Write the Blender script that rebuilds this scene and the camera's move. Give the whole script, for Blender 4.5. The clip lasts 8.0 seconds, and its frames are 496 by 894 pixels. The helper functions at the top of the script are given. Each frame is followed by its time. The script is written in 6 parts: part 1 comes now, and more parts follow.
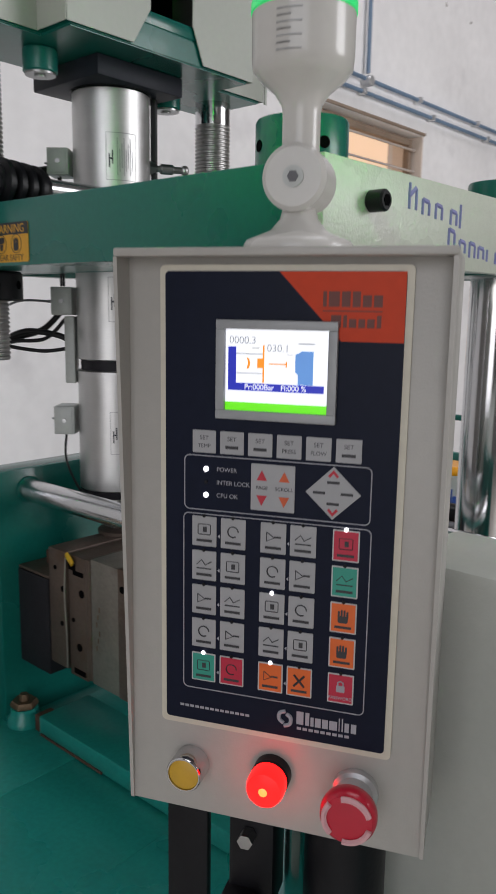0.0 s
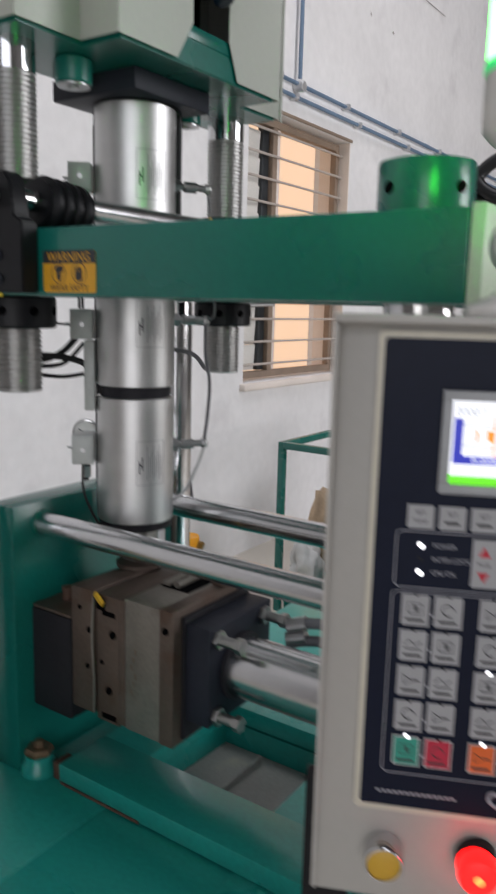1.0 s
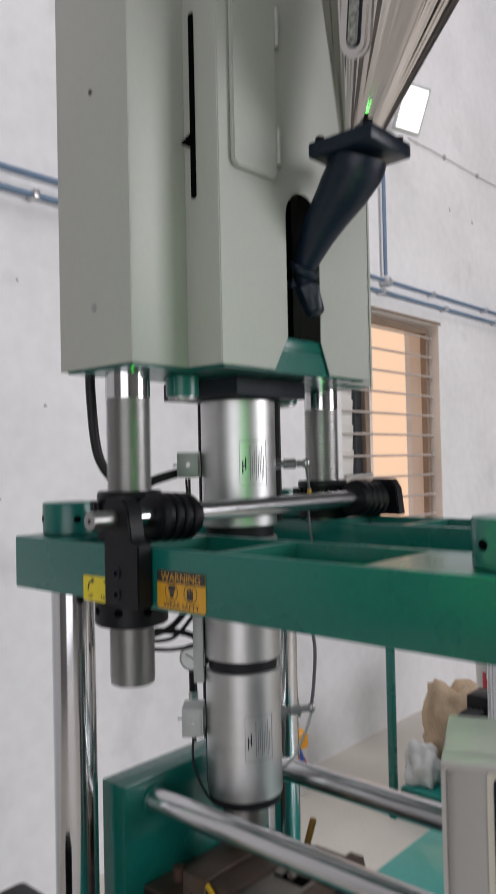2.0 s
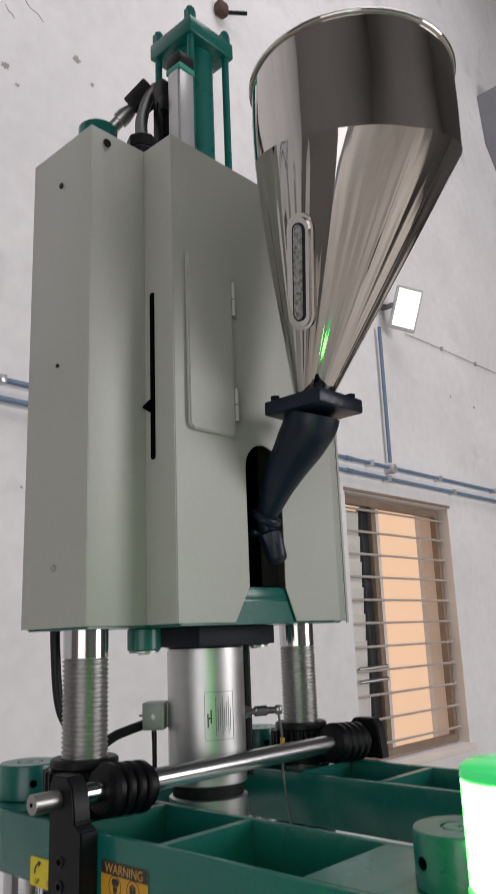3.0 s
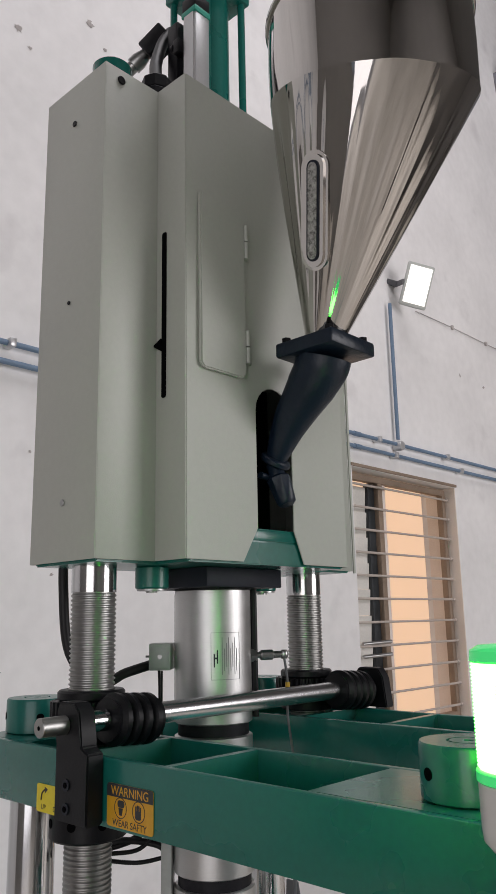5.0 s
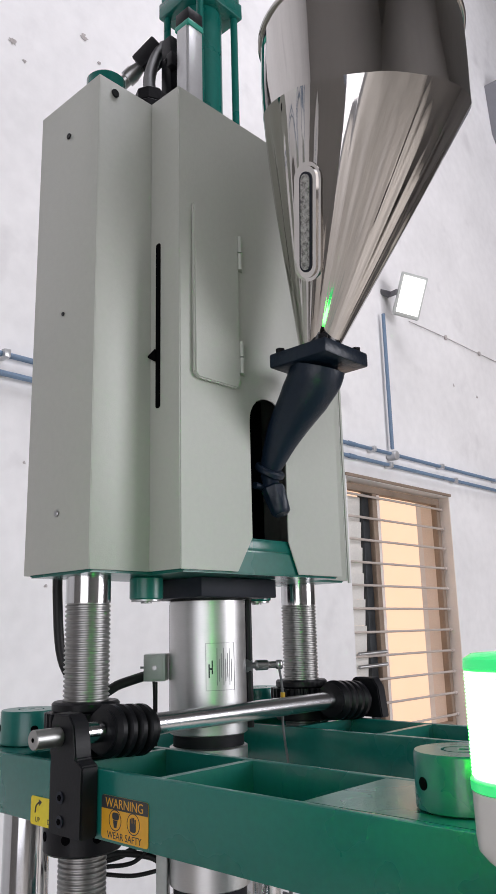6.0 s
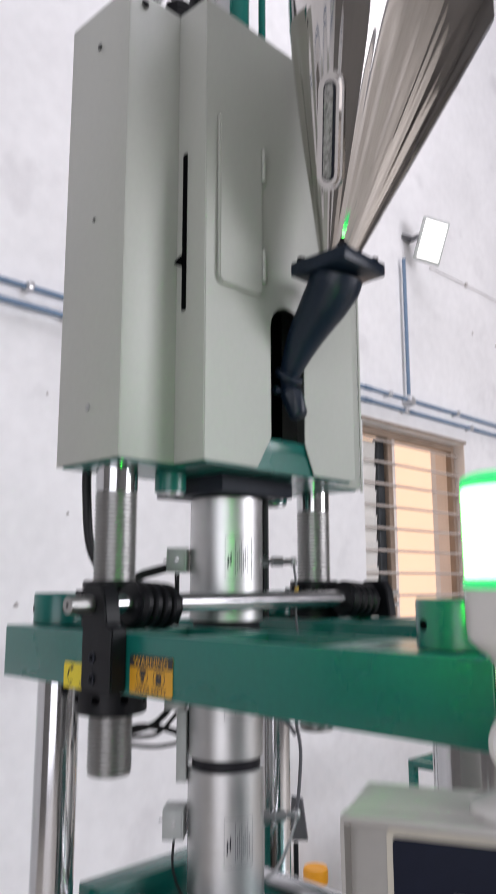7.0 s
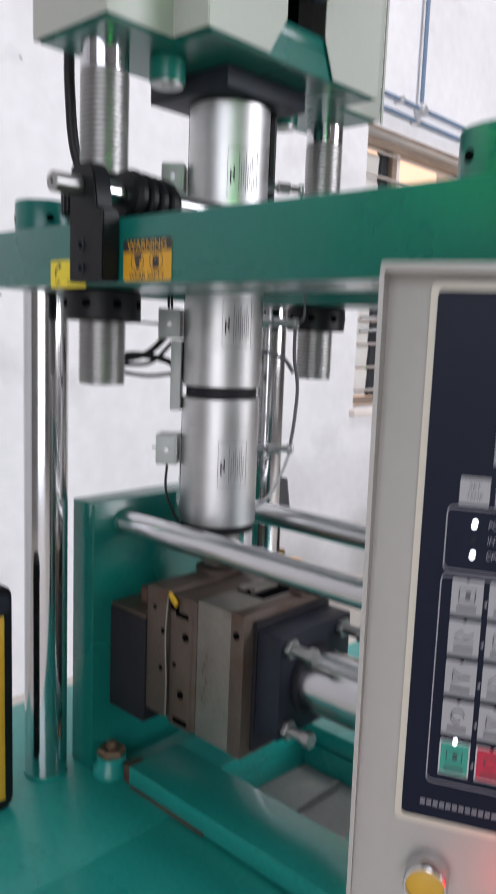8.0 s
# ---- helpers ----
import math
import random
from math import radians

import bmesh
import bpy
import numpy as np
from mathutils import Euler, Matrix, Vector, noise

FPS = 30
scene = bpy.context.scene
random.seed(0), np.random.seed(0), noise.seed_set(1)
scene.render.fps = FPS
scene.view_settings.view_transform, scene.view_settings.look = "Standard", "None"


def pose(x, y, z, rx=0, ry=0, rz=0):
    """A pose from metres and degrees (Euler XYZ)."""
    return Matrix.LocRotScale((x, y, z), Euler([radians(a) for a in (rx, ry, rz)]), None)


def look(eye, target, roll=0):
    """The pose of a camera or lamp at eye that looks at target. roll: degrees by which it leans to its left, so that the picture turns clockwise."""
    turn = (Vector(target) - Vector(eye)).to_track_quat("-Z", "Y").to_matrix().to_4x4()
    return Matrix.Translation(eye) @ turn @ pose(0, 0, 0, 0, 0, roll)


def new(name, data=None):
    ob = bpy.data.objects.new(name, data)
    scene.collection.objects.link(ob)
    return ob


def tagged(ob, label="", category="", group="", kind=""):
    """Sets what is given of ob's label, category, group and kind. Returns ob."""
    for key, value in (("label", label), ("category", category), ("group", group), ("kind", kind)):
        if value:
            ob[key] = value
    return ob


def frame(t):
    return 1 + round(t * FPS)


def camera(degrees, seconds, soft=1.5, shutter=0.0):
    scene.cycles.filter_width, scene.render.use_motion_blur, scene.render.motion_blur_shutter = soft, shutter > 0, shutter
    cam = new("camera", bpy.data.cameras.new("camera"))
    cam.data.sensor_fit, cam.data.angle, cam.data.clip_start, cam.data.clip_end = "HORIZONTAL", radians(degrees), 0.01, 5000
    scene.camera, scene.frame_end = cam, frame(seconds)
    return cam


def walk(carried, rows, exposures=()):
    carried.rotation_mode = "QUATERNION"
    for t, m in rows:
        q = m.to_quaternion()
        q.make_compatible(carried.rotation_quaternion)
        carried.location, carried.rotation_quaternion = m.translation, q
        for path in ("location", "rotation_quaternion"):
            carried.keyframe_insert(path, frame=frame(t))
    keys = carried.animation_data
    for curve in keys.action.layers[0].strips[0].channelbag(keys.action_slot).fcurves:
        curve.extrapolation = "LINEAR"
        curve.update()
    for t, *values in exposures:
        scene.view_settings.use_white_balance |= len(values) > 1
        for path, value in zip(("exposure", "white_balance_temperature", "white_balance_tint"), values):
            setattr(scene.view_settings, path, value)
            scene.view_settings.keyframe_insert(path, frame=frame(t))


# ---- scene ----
cam = camera(35.6, 8.0, soft=1.5, shutter=0.4)
PATH = [
    (0, (1.125, -0.905, 1.594), (-0.175, 0.573, 1.241), 0.9),
    (0.3, (1.071, -0.918, 1.568), (-0.129, 0.644, 1.224), 1.5),
    (0.5, (1.025, -0.935, 1.571), (-0.114, 0.664, 1.189), 1.8),
    (0.7, (0.979, -0.964, 1.582), (-0.109, 0.669, 1.194), 2.2),
    (1, (0.918, -1.005, 1.638), (-0.182, 0.626, 1.281), 1.5),
    (1.3, (0.871, -1.040, 1.693), (-0.310, 0.550, 1.417), 1.0),
    (1.5, (0.874, -1.054, 1.735), (-0.349, 0.516, 1.531), 0.5),
    (1.8, (0.903, -1.041, 1.808), (-0.387, 0.486, 1.742), -0.6),
    (2, (0.931, -1.028, 1.845), (-0.393, 0.471, 1.881), -1.2),
    (2.2, (0.958, -1.015, 1.881), (-0.381, 0.464, 2.024), -1.5),
    (3.3, (1.029, -0.965, 1.978), (-0.282, 0.453, 2.496), -2.1),
    (3.5, (1.019, -0.961, 1.972), (-0.293, 0.456, 2.492), -1.8),
    (4, (0.990, -0.972, 1.900), (-0.335, 0.444, 2.387), -0.8),
    (4.5, (1.000, -0.966, 1.896), (-0.339, 0.451, 2.341), -0.6),
    (5, (1.006, -0.967, 1.902), (-0.334, 0.453, 2.335), -1.1),
    (6.3, (1.010, -0.969, 1.900), (-0.314, 0.457, 2.362), -1.4),
    (6.5, (1.019, -0.979, 1.890), (-0.314, 0.443, 2.339), -1.1),
    (6.8, (1.028, -1.002, 1.849), (-0.313, 0.419, 2.275), -0.5),
    (7, (1.036, -1.009, 1.799), (-0.337, 0.404, 2.145), -0.1),
    (7.2, (1.012, -1.005, 1.751), (-0.385, 0.415, 1.934), 0.6),
    (7.5, (0.995, -0.981, 1.695), (-0.417, 0.435, 1.720), 1.1),
    (7.8, (0.975, -0.964, 1.639), (-0.410, 0.470, 1.481), 1.7),
    (8, (0.944, -0.948, 1.588), (-0.399, 0.505, 1.301), 2.2),
]
walk(cam, [(t, look(eye, target, roll)) for t, eye, target, roll in PATH],
     exposures=[(0.0, -0.36, 6600, 14), (0.8, -0.25, 6560, 14), (2.0, -0.28, 6560, 15), (3.3, -0.5, 6780, 16), (5.2, -0.46, 6780, 16), (6.3, 0.06, 6400, 17), (7.4, 0.03, 6400, 18), (8.0, 0.24, 6350, 17)])

# ---- light ----
world = bpy.data.worlds.new("sky")
scene.world = world
world.use_nodes = True
wn = world.node_tree.nodes
sky = wn.new("ShaderNodeTexSky")
sky.sky_type, sky.sun_disc = "NISHITA", False
sky.sun_elevation, sky.sun_rotation = radians(48), radians(120)
wn["Background"].inputs["Strength"].default_value = 0.1
world.node_tree.links.new(sky.outputs["Color"], wn["Background"].inputs["Color"])


def fill_light(name, m, sx, sy, watts, color):
    lamp = bpy.data.lights.new(name, "AREA")
    lamp.shape, lamp.size, lamp.size_y, lamp.energy, lamp.color = "RECTANGLE", sx, sy, watts, color
    ob = new(name, lamp)
    ob.matrix_basis = m
    return ob


# added area lamps in place of daylight through unseen door, side and roof openings
fill_light("south_fill", look((3.2, -4.85, 2.2), (1.5, 0.0, 1.6)), 3.8, 4.0, 100, (0.97, 0.985, 1.0))
fill_light("east_fill", look((6.85, 4.2, 3.2), (-1.9, 4.6, 3.4)), 4.2, 3.4, 365, (0.97, 0.985, 1.0))
fill_light("roof_fill", look((1.6, 1.2, 9.9), (1.5, 1.2, 0.0)), 5.4, 5.0, 380, (0.97, 0.985, 1.0))


# ---- materials ----
def mat(name, color, rough=0.5, metal=0.0, vary=0.06, big=3.0, fine=120.0, bump=0.0, bump_scale=200.0, dirt=None, dirt_at=0.62,
        rough_vary=0.08, coat=0.0, glow=0.0, stretch=(1, 1, 1), island=0.0, spec=0.5):
    m = bpy.data.materials.new(name)
    m.use_nodes = True
    nt, n = m.node_tree, m.node_tree.nodes
    b = n["Principled BSDF"]
    b.inputs["Metallic"].default_value = metal
    b.inputs["Coat Weight"].default_value = coat
    b.inputs["Specular IOR Level"].default_value = spec
    co = n.new("ShaderNodeTexCoord")
    mp = n.new("ShaderNodeMapping")
    mp.inputs["Scale"].default_value = stretch
    nt.links.new(co.outputs["Object"], mp.inputs["Vector"])

    def noise_at(scale, detail):
        t = n.new("ShaderNodeTexNoise")
        t.inputs["Scale"].default_value, t.inputs["Detail"].default_value = scale, detail
        nt.links.new(mp.outputs["Vector"], t.inputs["Vector"])
        return t.outputs["Fac"]

    def ramp(fac, lo, hi, a, c):
        r = n.new("ShaderNodeMapRange")
        r.inputs["From Min"].default_value, r.inputs["From Max"].default_value = lo, hi
        r.inputs["To Min"].default_value, r.inputs["To Max"].default_value = a, c
        nt.links.new(fac, r.inputs["Value"])
        return r.outputs["Result"]

    wide, small = noise_at(big, 5.0), noise_at(fine, 3.0)
    hsv = n.new("ShaderNodeHueSaturation")
    hsv.inputs["Color"].default_value = (*color, 1)
    add = n.new("ShaderNodeMath")
    add.operation = "ADD"
    nt.links.new(ramp(wide, 0.3, 0.7, 1 - vary, 1 + vary), add.inputs[0])
    nt.links.new(ramp(small, 0.3, 0.7, -vary * 0.6, vary * 0.6), add.inputs[1])
    last = add.outputs[0]
    if island:
        info = n.new("ShaderNodeObjectInfo")
        more = n.new("ShaderNodeMath")
        more.operation = "ADD"
        nt.links.new(last, more.inputs[0])
        nt.links.new(ramp(info.outputs["Random"], 0, 1, -island, island), more.inputs[1])
        last = more.outputs[0]
    nt.links.new(last, hsv.inputs["Value"])
    out = hsv.outputs["Color"]
    if dirt:
        mix = n.new("ShaderNodeMix")
        mix.data_type = "RGBA"
        mix.inputs["B"].default_value = (*dirt, 1)
        nt.links.new(out, mix.inputs["A"])
        nt.links.new(ramp(noise_at(big * 1.7, 8.0), dirt_at, dirt_at + 0.14, 0, 0.85), mix.inputs["Factor"])
        out = mix.outputs["Result"]
    nt.links.new(out, b.inputs["Base Color"])
    nt.links.new(ramp(wide, 0.3, 0.7, max(0.02, rough - rough_vary), min(1, rough + rough_vary)), b.inputs["Roughness"])
    if bump:
        bp = n.new("ShaderNodeBump")
        bp.inputs["Strength"].default_value, bp.inputs["Distance"].default_value = bump, 0.002
        nt.links.new(noise_at(bump_scale, 4.0), bp.inputs["Height"])
        nt.links.new(bp.outputs["Normal"], b.inputs["Normal"])
    if glow:
        b.inputs["Emission Color"].default_value = (*color, 1)
        b.inputs["Emission Strength"].default_value = glow
    return m


GREEN = mat("green_machine_paint", (0.003, 0.132, 0.108), 0.28, vary=0.1, bump=0.06, bump_scale=260, coat=0.15)
BEDGREEN = mat("bed_green_paint", (0.01, 0.27, 0.23), 0.3, vary=0.14, big=2.2, bump=0.05, bump_scale=180, coat=0.12)
HOOD = mat("grey_powder_coat", (0.44, 0.45, 0.41), 0.38, vary=0.03, bump=0.12, bump_scale=420)
SIDEPAINT = mat("side_plate_paint", (0.56, 0.58, 0.5), 0.3, vary=0.05, bump=0.35, bump_scale=300)
PANELGREY = mat("panel_powder_coat", (0.43, 0.413, 0.383), 0.35, vary=0.03, bump=0.1, bump_scale=500)
CREAM = mat("film_border", (0.6, 0.56, 0.46), 0.45, vary=0.05)
NAVY = mat("navy_keypad_film", (0.007, 0.01, 0.024), 0.4, vary=0.1, bump=0.04, bump_scale=900, spec=0.12)
ORANGE = mat("orange_film", (0.58, 0.05, 0.012), 0.45, spec=0.2)
KEYGREY = mat("grey_key", (0.36, 0.36, 0.37), 0.42, vary=0.05, island=0.04)
KEYRED = mat("red_key", (0.5, 0.012, 0.045), 0.4)
KEYTEAL = mat("teal_key", (0.02, 0.3, 0.22), 0.4)
KEYORANGE = mat("orange_key", (0.75, 0.13, 0.015), 0.4)
KEYEDGE = mat("key_border", (0.5, 0.5, 0.5), 0.45)
INK = mat("dark_print", (0.03, 0.03, 0.035), 0.5)
PALEINK = mat("pale_print", (0.36, 0.36, 0.4), 0.5)
REDINK = mat("red_print", (0.5, 0.02, 0.04), 0.5)
ORANGEINK = mat("orange_print", (0.6, 0.1, 0.03), 0.5)
BROWNINK = mat("red_brown_print", (0.13, 0.025, 0.015), 0.5)
BLUEINK = mat("blue_violet_print", (0.22, 0.22, 0.46), 0.5)
DISPLAYFRAME = mat("display_bezel", (0.34, 0.35, 0.36), 0.35)
CHROME = mat("hard_chrome", (0.62, 0.62, 0.63), 0.13, metal=1.0, vary=0.03, big=8, rough_vary=0.04)
GROUND = mat("ground_steel", (0.64, 0.64, 0.65), 0.24, metal=1.0, vary=0.03, big=7, rough_vary=0.03)
SATIN = mat("brushed_barrel_steel", (0.6, 0.595, 0.59), 0.42, metal=1.0, vary=0.04, big=6, rough_vary=0.04, bump=0.02, bump_scale=90, stretch=(1, 1, 6))
THREAD = mat("thread_steel", (0.37, 0.365, 0.355), 0.4, metal=1.0, vary=0.02, big=20, rough_vary=0.02)
STAINLESS = mat("polished_stainless", (0.6, 0.575, 0.55), 0.055, metal=1.0, vary=0.02, big=4, rough_vary=0.03, bump=0.03, bump_scale=9)
BLACKOX = mat("black_oxide_steel", (0.006, 0.006, 0.008), 0.42, vary=0.2, spec=0.25, bump=0.1, bump_scale=200)
BLACKRUB = mat("black_cable", (0.008, 0.008, 0.009), 0.45, spec=0.35)
CASTBLUE = mat("blue_black_cast_paint", (0.006, 0.013, 0.026), 0.34, vary=0.2, spec=0.4, bump=0.5, bump_scale=90)
# near-black: painted shade of holes, slots and gaps, and a few dark parts
SHADEBLACK = mat("shade_and_dark_parts", (0.002, 0.002, 0.0025), 0.85, spec=0.03)
PLATESTEEL = mat("dark_ground_steel", (0.02, 0.022, 0.032), 0.5, spec=0.2, metal=0.0, vary=0.15, big=9)
MOULD = mat("rusty_mould_steel", (0.115, 0.083, 0.067), 0.48, metal=0.45, vary=0.18, big=9, fine=150, bump=0.2, bump_scale=160, dirt=(0.1, 0.055, 0.035), dirt_at=0.55)
MOULDGREY = mat("grey_mould_steel", (0.21, 0.19, 0.165), 0.42, metal=0.5, vary=0.15, big=9, fine=150, bump=0.15, bump_scale=160, dirt=(0.12, 0.08, 0.06), dirt_at=0.6)
MOULDDARK = mat("dark_mould_steel", (0.022, 0.021, 0.025), 0.5, spec=0.15, metal=0.1, vary=0.2, big=9, bump=0.15, bump_scale=160)
RUST = mat("rust", (0.09, 0.045, 0.03), 0.75, vary=0.25, big=20, bump=0.4)
RUSTBOLT = mat("browned_bolt", (0.2, 0.13, 0.08), 0.45, metal=0.6, vary=0.2, big=30)
YELLOW = mat("yellow_paint", (0.62, 0.36, 0.02), 0.42)
YELLOWLBL = mat("yellow_label", (0.75, 0.6, 0.02), 0.4)
AMBERLBL = mat("amber_label", (0.66, 0.33, 0.02), 0.4)
BRASS = mat("brass", (0.55, 0.3, 0.08), 0.35, metal=0.8)
SCREW = mat("zinc_screw", (0.4, 0.4, 0.4), 0.35, metal=1.0)
ALU = mat("aluminium_profile", (0.62, 0.62, 0.63), 0.35, metal=0.6, vary=0.04)
JBOX = mat("grey_terminal_box", (0.5, 0.52, 0.5), 0.4, vary=0.06)
JBOXDARK = mat("grey_print", (0.25, 0.25, 0.26), 0.5)
WHITEPLASTIC = mat("off_white_plastic", (0.6, 0.585, 0.55), 0.25, coat=0.2, vary=0.02)
REDPLASTIC = mat("red_plastic", (0.55, 0.01, 0.035), 0.35, coat=0.2)
PINKMARK = mat("pale_pink_mark", (0.72, 0.4, 0.42), 0.5)
YELLOWBTN = mat("yellow_button", (0.62, 0.36, 0.03), 0.4)
REDGLOW = mat("lit_red_lens", (1.0, 0.005, 0.004), 0.35, glow=7.0, spec=0.2)
HOTGLOW = mat("lit_filament", (1.0, 0.14, 0.03), 0.25, glow=5.0)
LEDGLOW = mat("lit_white_led", (0.95, 0.97, 1.0), 0.3, glow=3.0)
AMBERLED = mat("lit_orange_led", (1.0, 0.12, 0.02), 0.3, glow=3.0)
GREENGLOW = mat("lit_green_lens", (0.047, 1.0, 0.08), 0.2, glow=18.0)
GREENLENS = mat("green_lens_edge", (0.03, 0.75, 0.2), 0.2, glow=0.55)
LAMPGLOW = mat("flood_lamp_glass", (1.0, 0.99, 0.95), 0.3, glow=1.7)
SCRWHITE = mat("screen_white", (0.86, 0.9, 0.95), 0.3, glow=0.9)
SCRBLUE = mat("screen_blue", (0.01, 0.02, 0.4), 0.3, glow=0.8)
SCRSKY = mat("screen_sky_blue", (0.1, 0.27, 0.62), 0.3, glow=0.8)
SCRORANGE = mat("screen_orange", (0.95, 0.28, 0.01), 0.3, glow=0.8)
SCRGREEN = mat("screen_green", (0.12, 0.75, 0.005), 0.3, glow=0.9)
SCRGREY = mat("screen_grey", (0.32, 0.34, 0.36), 0.3, glow=0.7)
SCRPALE = mat("screen_pale", (0.6, 0.62, 0.62), 0.3, glow=0.8)
WALL = mat("limewashed_wall", (0.82, 0.81, 0.815), 0.85, vary=0.05, big=1.5, fine=14, bump=0.2, bump_scale=50, dirt=(0.68, 0.665, 0.675), dirt_at=0.6)
# dark on purpose: unseen walls that cut fill and give reflections contrast
WALLFAR = mat("unseen_dark_plaster", (0.22, 0.21, 0.2), 0.9, vary=0.06, big=0.7)
STAIN = mat("wall_stain", (0.42, 0.39, 0.38), 0.9, vary=0.2, big=12)
CONCRETE = mat("concrete_floor", (0.57, 0.53, 0.47), 0.6, vary=0.12, big=1.3, bump=0.1, bump_scale=60)
# unseen ceiling, kept dark for contrast in the polished steel
CEIL = mat("unseen_dark_ceiling", (0.16, 0.155, 0.15), 0.8, vary=0.08)
SOFFIT = mat("grey_concrete", (0.22, 0.22, 0.24), 0.85, vary=0.1, bump=0.2, bump_scale=40)
PIPE = mat("blue_painted_pipe", (0.15, 0.225, 0.33), 0.5, vary=0.12, big=5)
FRAMEWOOD = mat("brown_window_frame", (0.27, 0.2, 0.15), 0.6, vary=0.15, big=6)
REVEAL = mat("pale_window_reveal", (0.8, 0.72, 0.66), 0.8, vary=0.08)
BARS = mat("window_bar_paint", (0.5, 0.44, 0.4), 0.5)
PANE = mat("frosted_pane", (0.78, 0.76, 0.72), 0.35, vary=0.1, big=2)
# peach wall paint with emission that stands in for the sun on it
PEACH = mat("glowing_yard_wall", (0.9, 0.69, 0.5), 0.9, vary=0.05, glow=0.74)
TUBGREY = mat("grey_tray", (0.27, 0.27, 0.255), 0.55, vary=0.12, big=8, dirt=(0.36, 0.34, 0.28), dirt_at=0.62)
SACK = mat("jute_sack", (0.5, 0.37, 0.25), 0.9, vary=0.2, big=10, bump=0.9, bump_scale=60)
POLY = mat("white_poly_bag", (0.7, 0.7, 0.69), 0.45, vary=0.08, bump=0.4, bump_scale=30)
BUCKETWHITE = mat("white_bucket", (0.72, 0.7, 0.68), 0.4)
LIDORANGE = mat("orange_lid", (0.9, 0.38, 0.01), 0.4)
LABELBLUE = mat("blue_label_print", (0.04, 0.1, 0.4), 0.45)
LABELRED = mat("red_label_print", (0.6, 0.04, 0.06), 0.45)
MOTORDARK = mat("dark_motor_paint", (0.04, 0.045, 0.05), 0.45, metal=0.3, vary=0.2, big=12)
GRANULES = mat("dusty_granules", (0.3, 0.29, 0.28), 0.3, vary=0.5, big=160, fine=400, bump=0.6, bump_scale=300)
TAGGREY = mat("grey_tag", (0.12, 0.12, 0.13), 0.5)


# ---- mesh builders ----
def box(bm, x0, x1, y0, y1, z0, z1, bevel=0.0, seg=2, m=None):
    vs = [bm.verts.new((x, y, z)) for x in (x0, x1) for y in (y0, y1) for z in (z0, z1)]
    fs = [bm.faces.new([vs[i] for i in q]) for q in ((0, 1, 3, 2), (4, 6, 7, 5), (0, 4, 5, 1), (2, 3, 7, 6), (0, 2, 6, 4), (1, 5, 7, 3))]
    if m is not None:
        bmesh.ops.transform(bm, matrix=m, verts=vs)
    if bevel:
        bmesh.ops.bevel(bm, geom=list({e for f in fs for e in f.edges}), offset=bevel, segments=seg, affect="EDGES", profile=0.5)


def frame_to(p0, p1):
    a, b = Vector(p0), Vector(p1)
    return Matrix.Translation(a) @ (b - a).to_track_quat("Z", "Y").to_matrix().to_4x4(), (b - a).length


def lathe(bm, profile, m=None, seg=40, cap=True):
    rings = []
    for r, z in profile:
        rings.append([bm.verts.new((r * math.cos(2 * math.pi * k / seg), r * math.sin(2 * math.pi * k / seg), z)) for k in range(seg)])
    for a, b in zip(rings, rings[1:]):
        for k in range(seg):
            bm.faces.new((a[k], a[(k + 1) % seg], b[(k + 1) % seg], b[k]))
    if cap:
        bm.faces.new(rings[0][::-1])
        bm.faces.new(rings[-1])
    if m is not None:
        bmesh.ops.transform(bm, matrix=m, verts=[v for r in rings for v in r])


def cyl(bm, p0, p1, r, seg=32, r2=None, ch=0.0):
    m, length = frame_to(p0, p1)
    r2 = r if r2 is None else r2
    if ch:
        lathe(bm, [(r - ch, 0), (r, ch), (r2, length - ch), (r2 - ch, length)], m, seg)
    else:
        lathe(bm, [(r, 0), (r2, length)], m, seg)


def smooth_path(points, steps=8):
    pts = [Vector(p) for p in points]
    out = []
    for i in range(len(pts) - 1):
        p0, p1, p2, p3 = pts[max(i - 1, 0)], pts[i], pts[i + 1], pts[min(i + 2, len(pts) - 1)]
        for s in range(steps):
            t = s / steps
            out.append(0.5 * (2 * p1 + (p2 - p0) * t + (2 * p0 - 5 * p1 + 4 * p2 - p3) * t * t + (3 * p1 - p0 - 3 * p2 + p3) * t ** 3))
    return out + [pts[-1]]


def sweep(bm, points, r, seg=10, radii=None):
    pts = [Vector(p) for p in points]
    rings, side = [], None
    for i, p in enumerate(pts):
        d = (pts[min(i + 1, len(pts) - 1)] - pts[max(i - 1, 0)]).normalized()
        side = (side - d * side.dot(d)).normalized() if side is not None and (side - d * side.dot(d)).length > 1e-4 else d.orthogonal().normalized()
        up = d.cross(side)
        rr = radii[i] if radii else r
        rings.append([bm.verts.new(p + rr * (math.cos(2 * math.pi * k / seg) * side + math.sin(2 * math.pi * k / seg) * up)) for k in range(seg)])
    for a, b in zip(rings, rings[1:]):
        for k in range(seg):
            bm.faces.new((a[k], a[(k + 1) % seg], b[(k + 1) % seg], b[k]))
    bm.faces.new(rings[0][::-1])
    bm.faces.new(rings[-1])


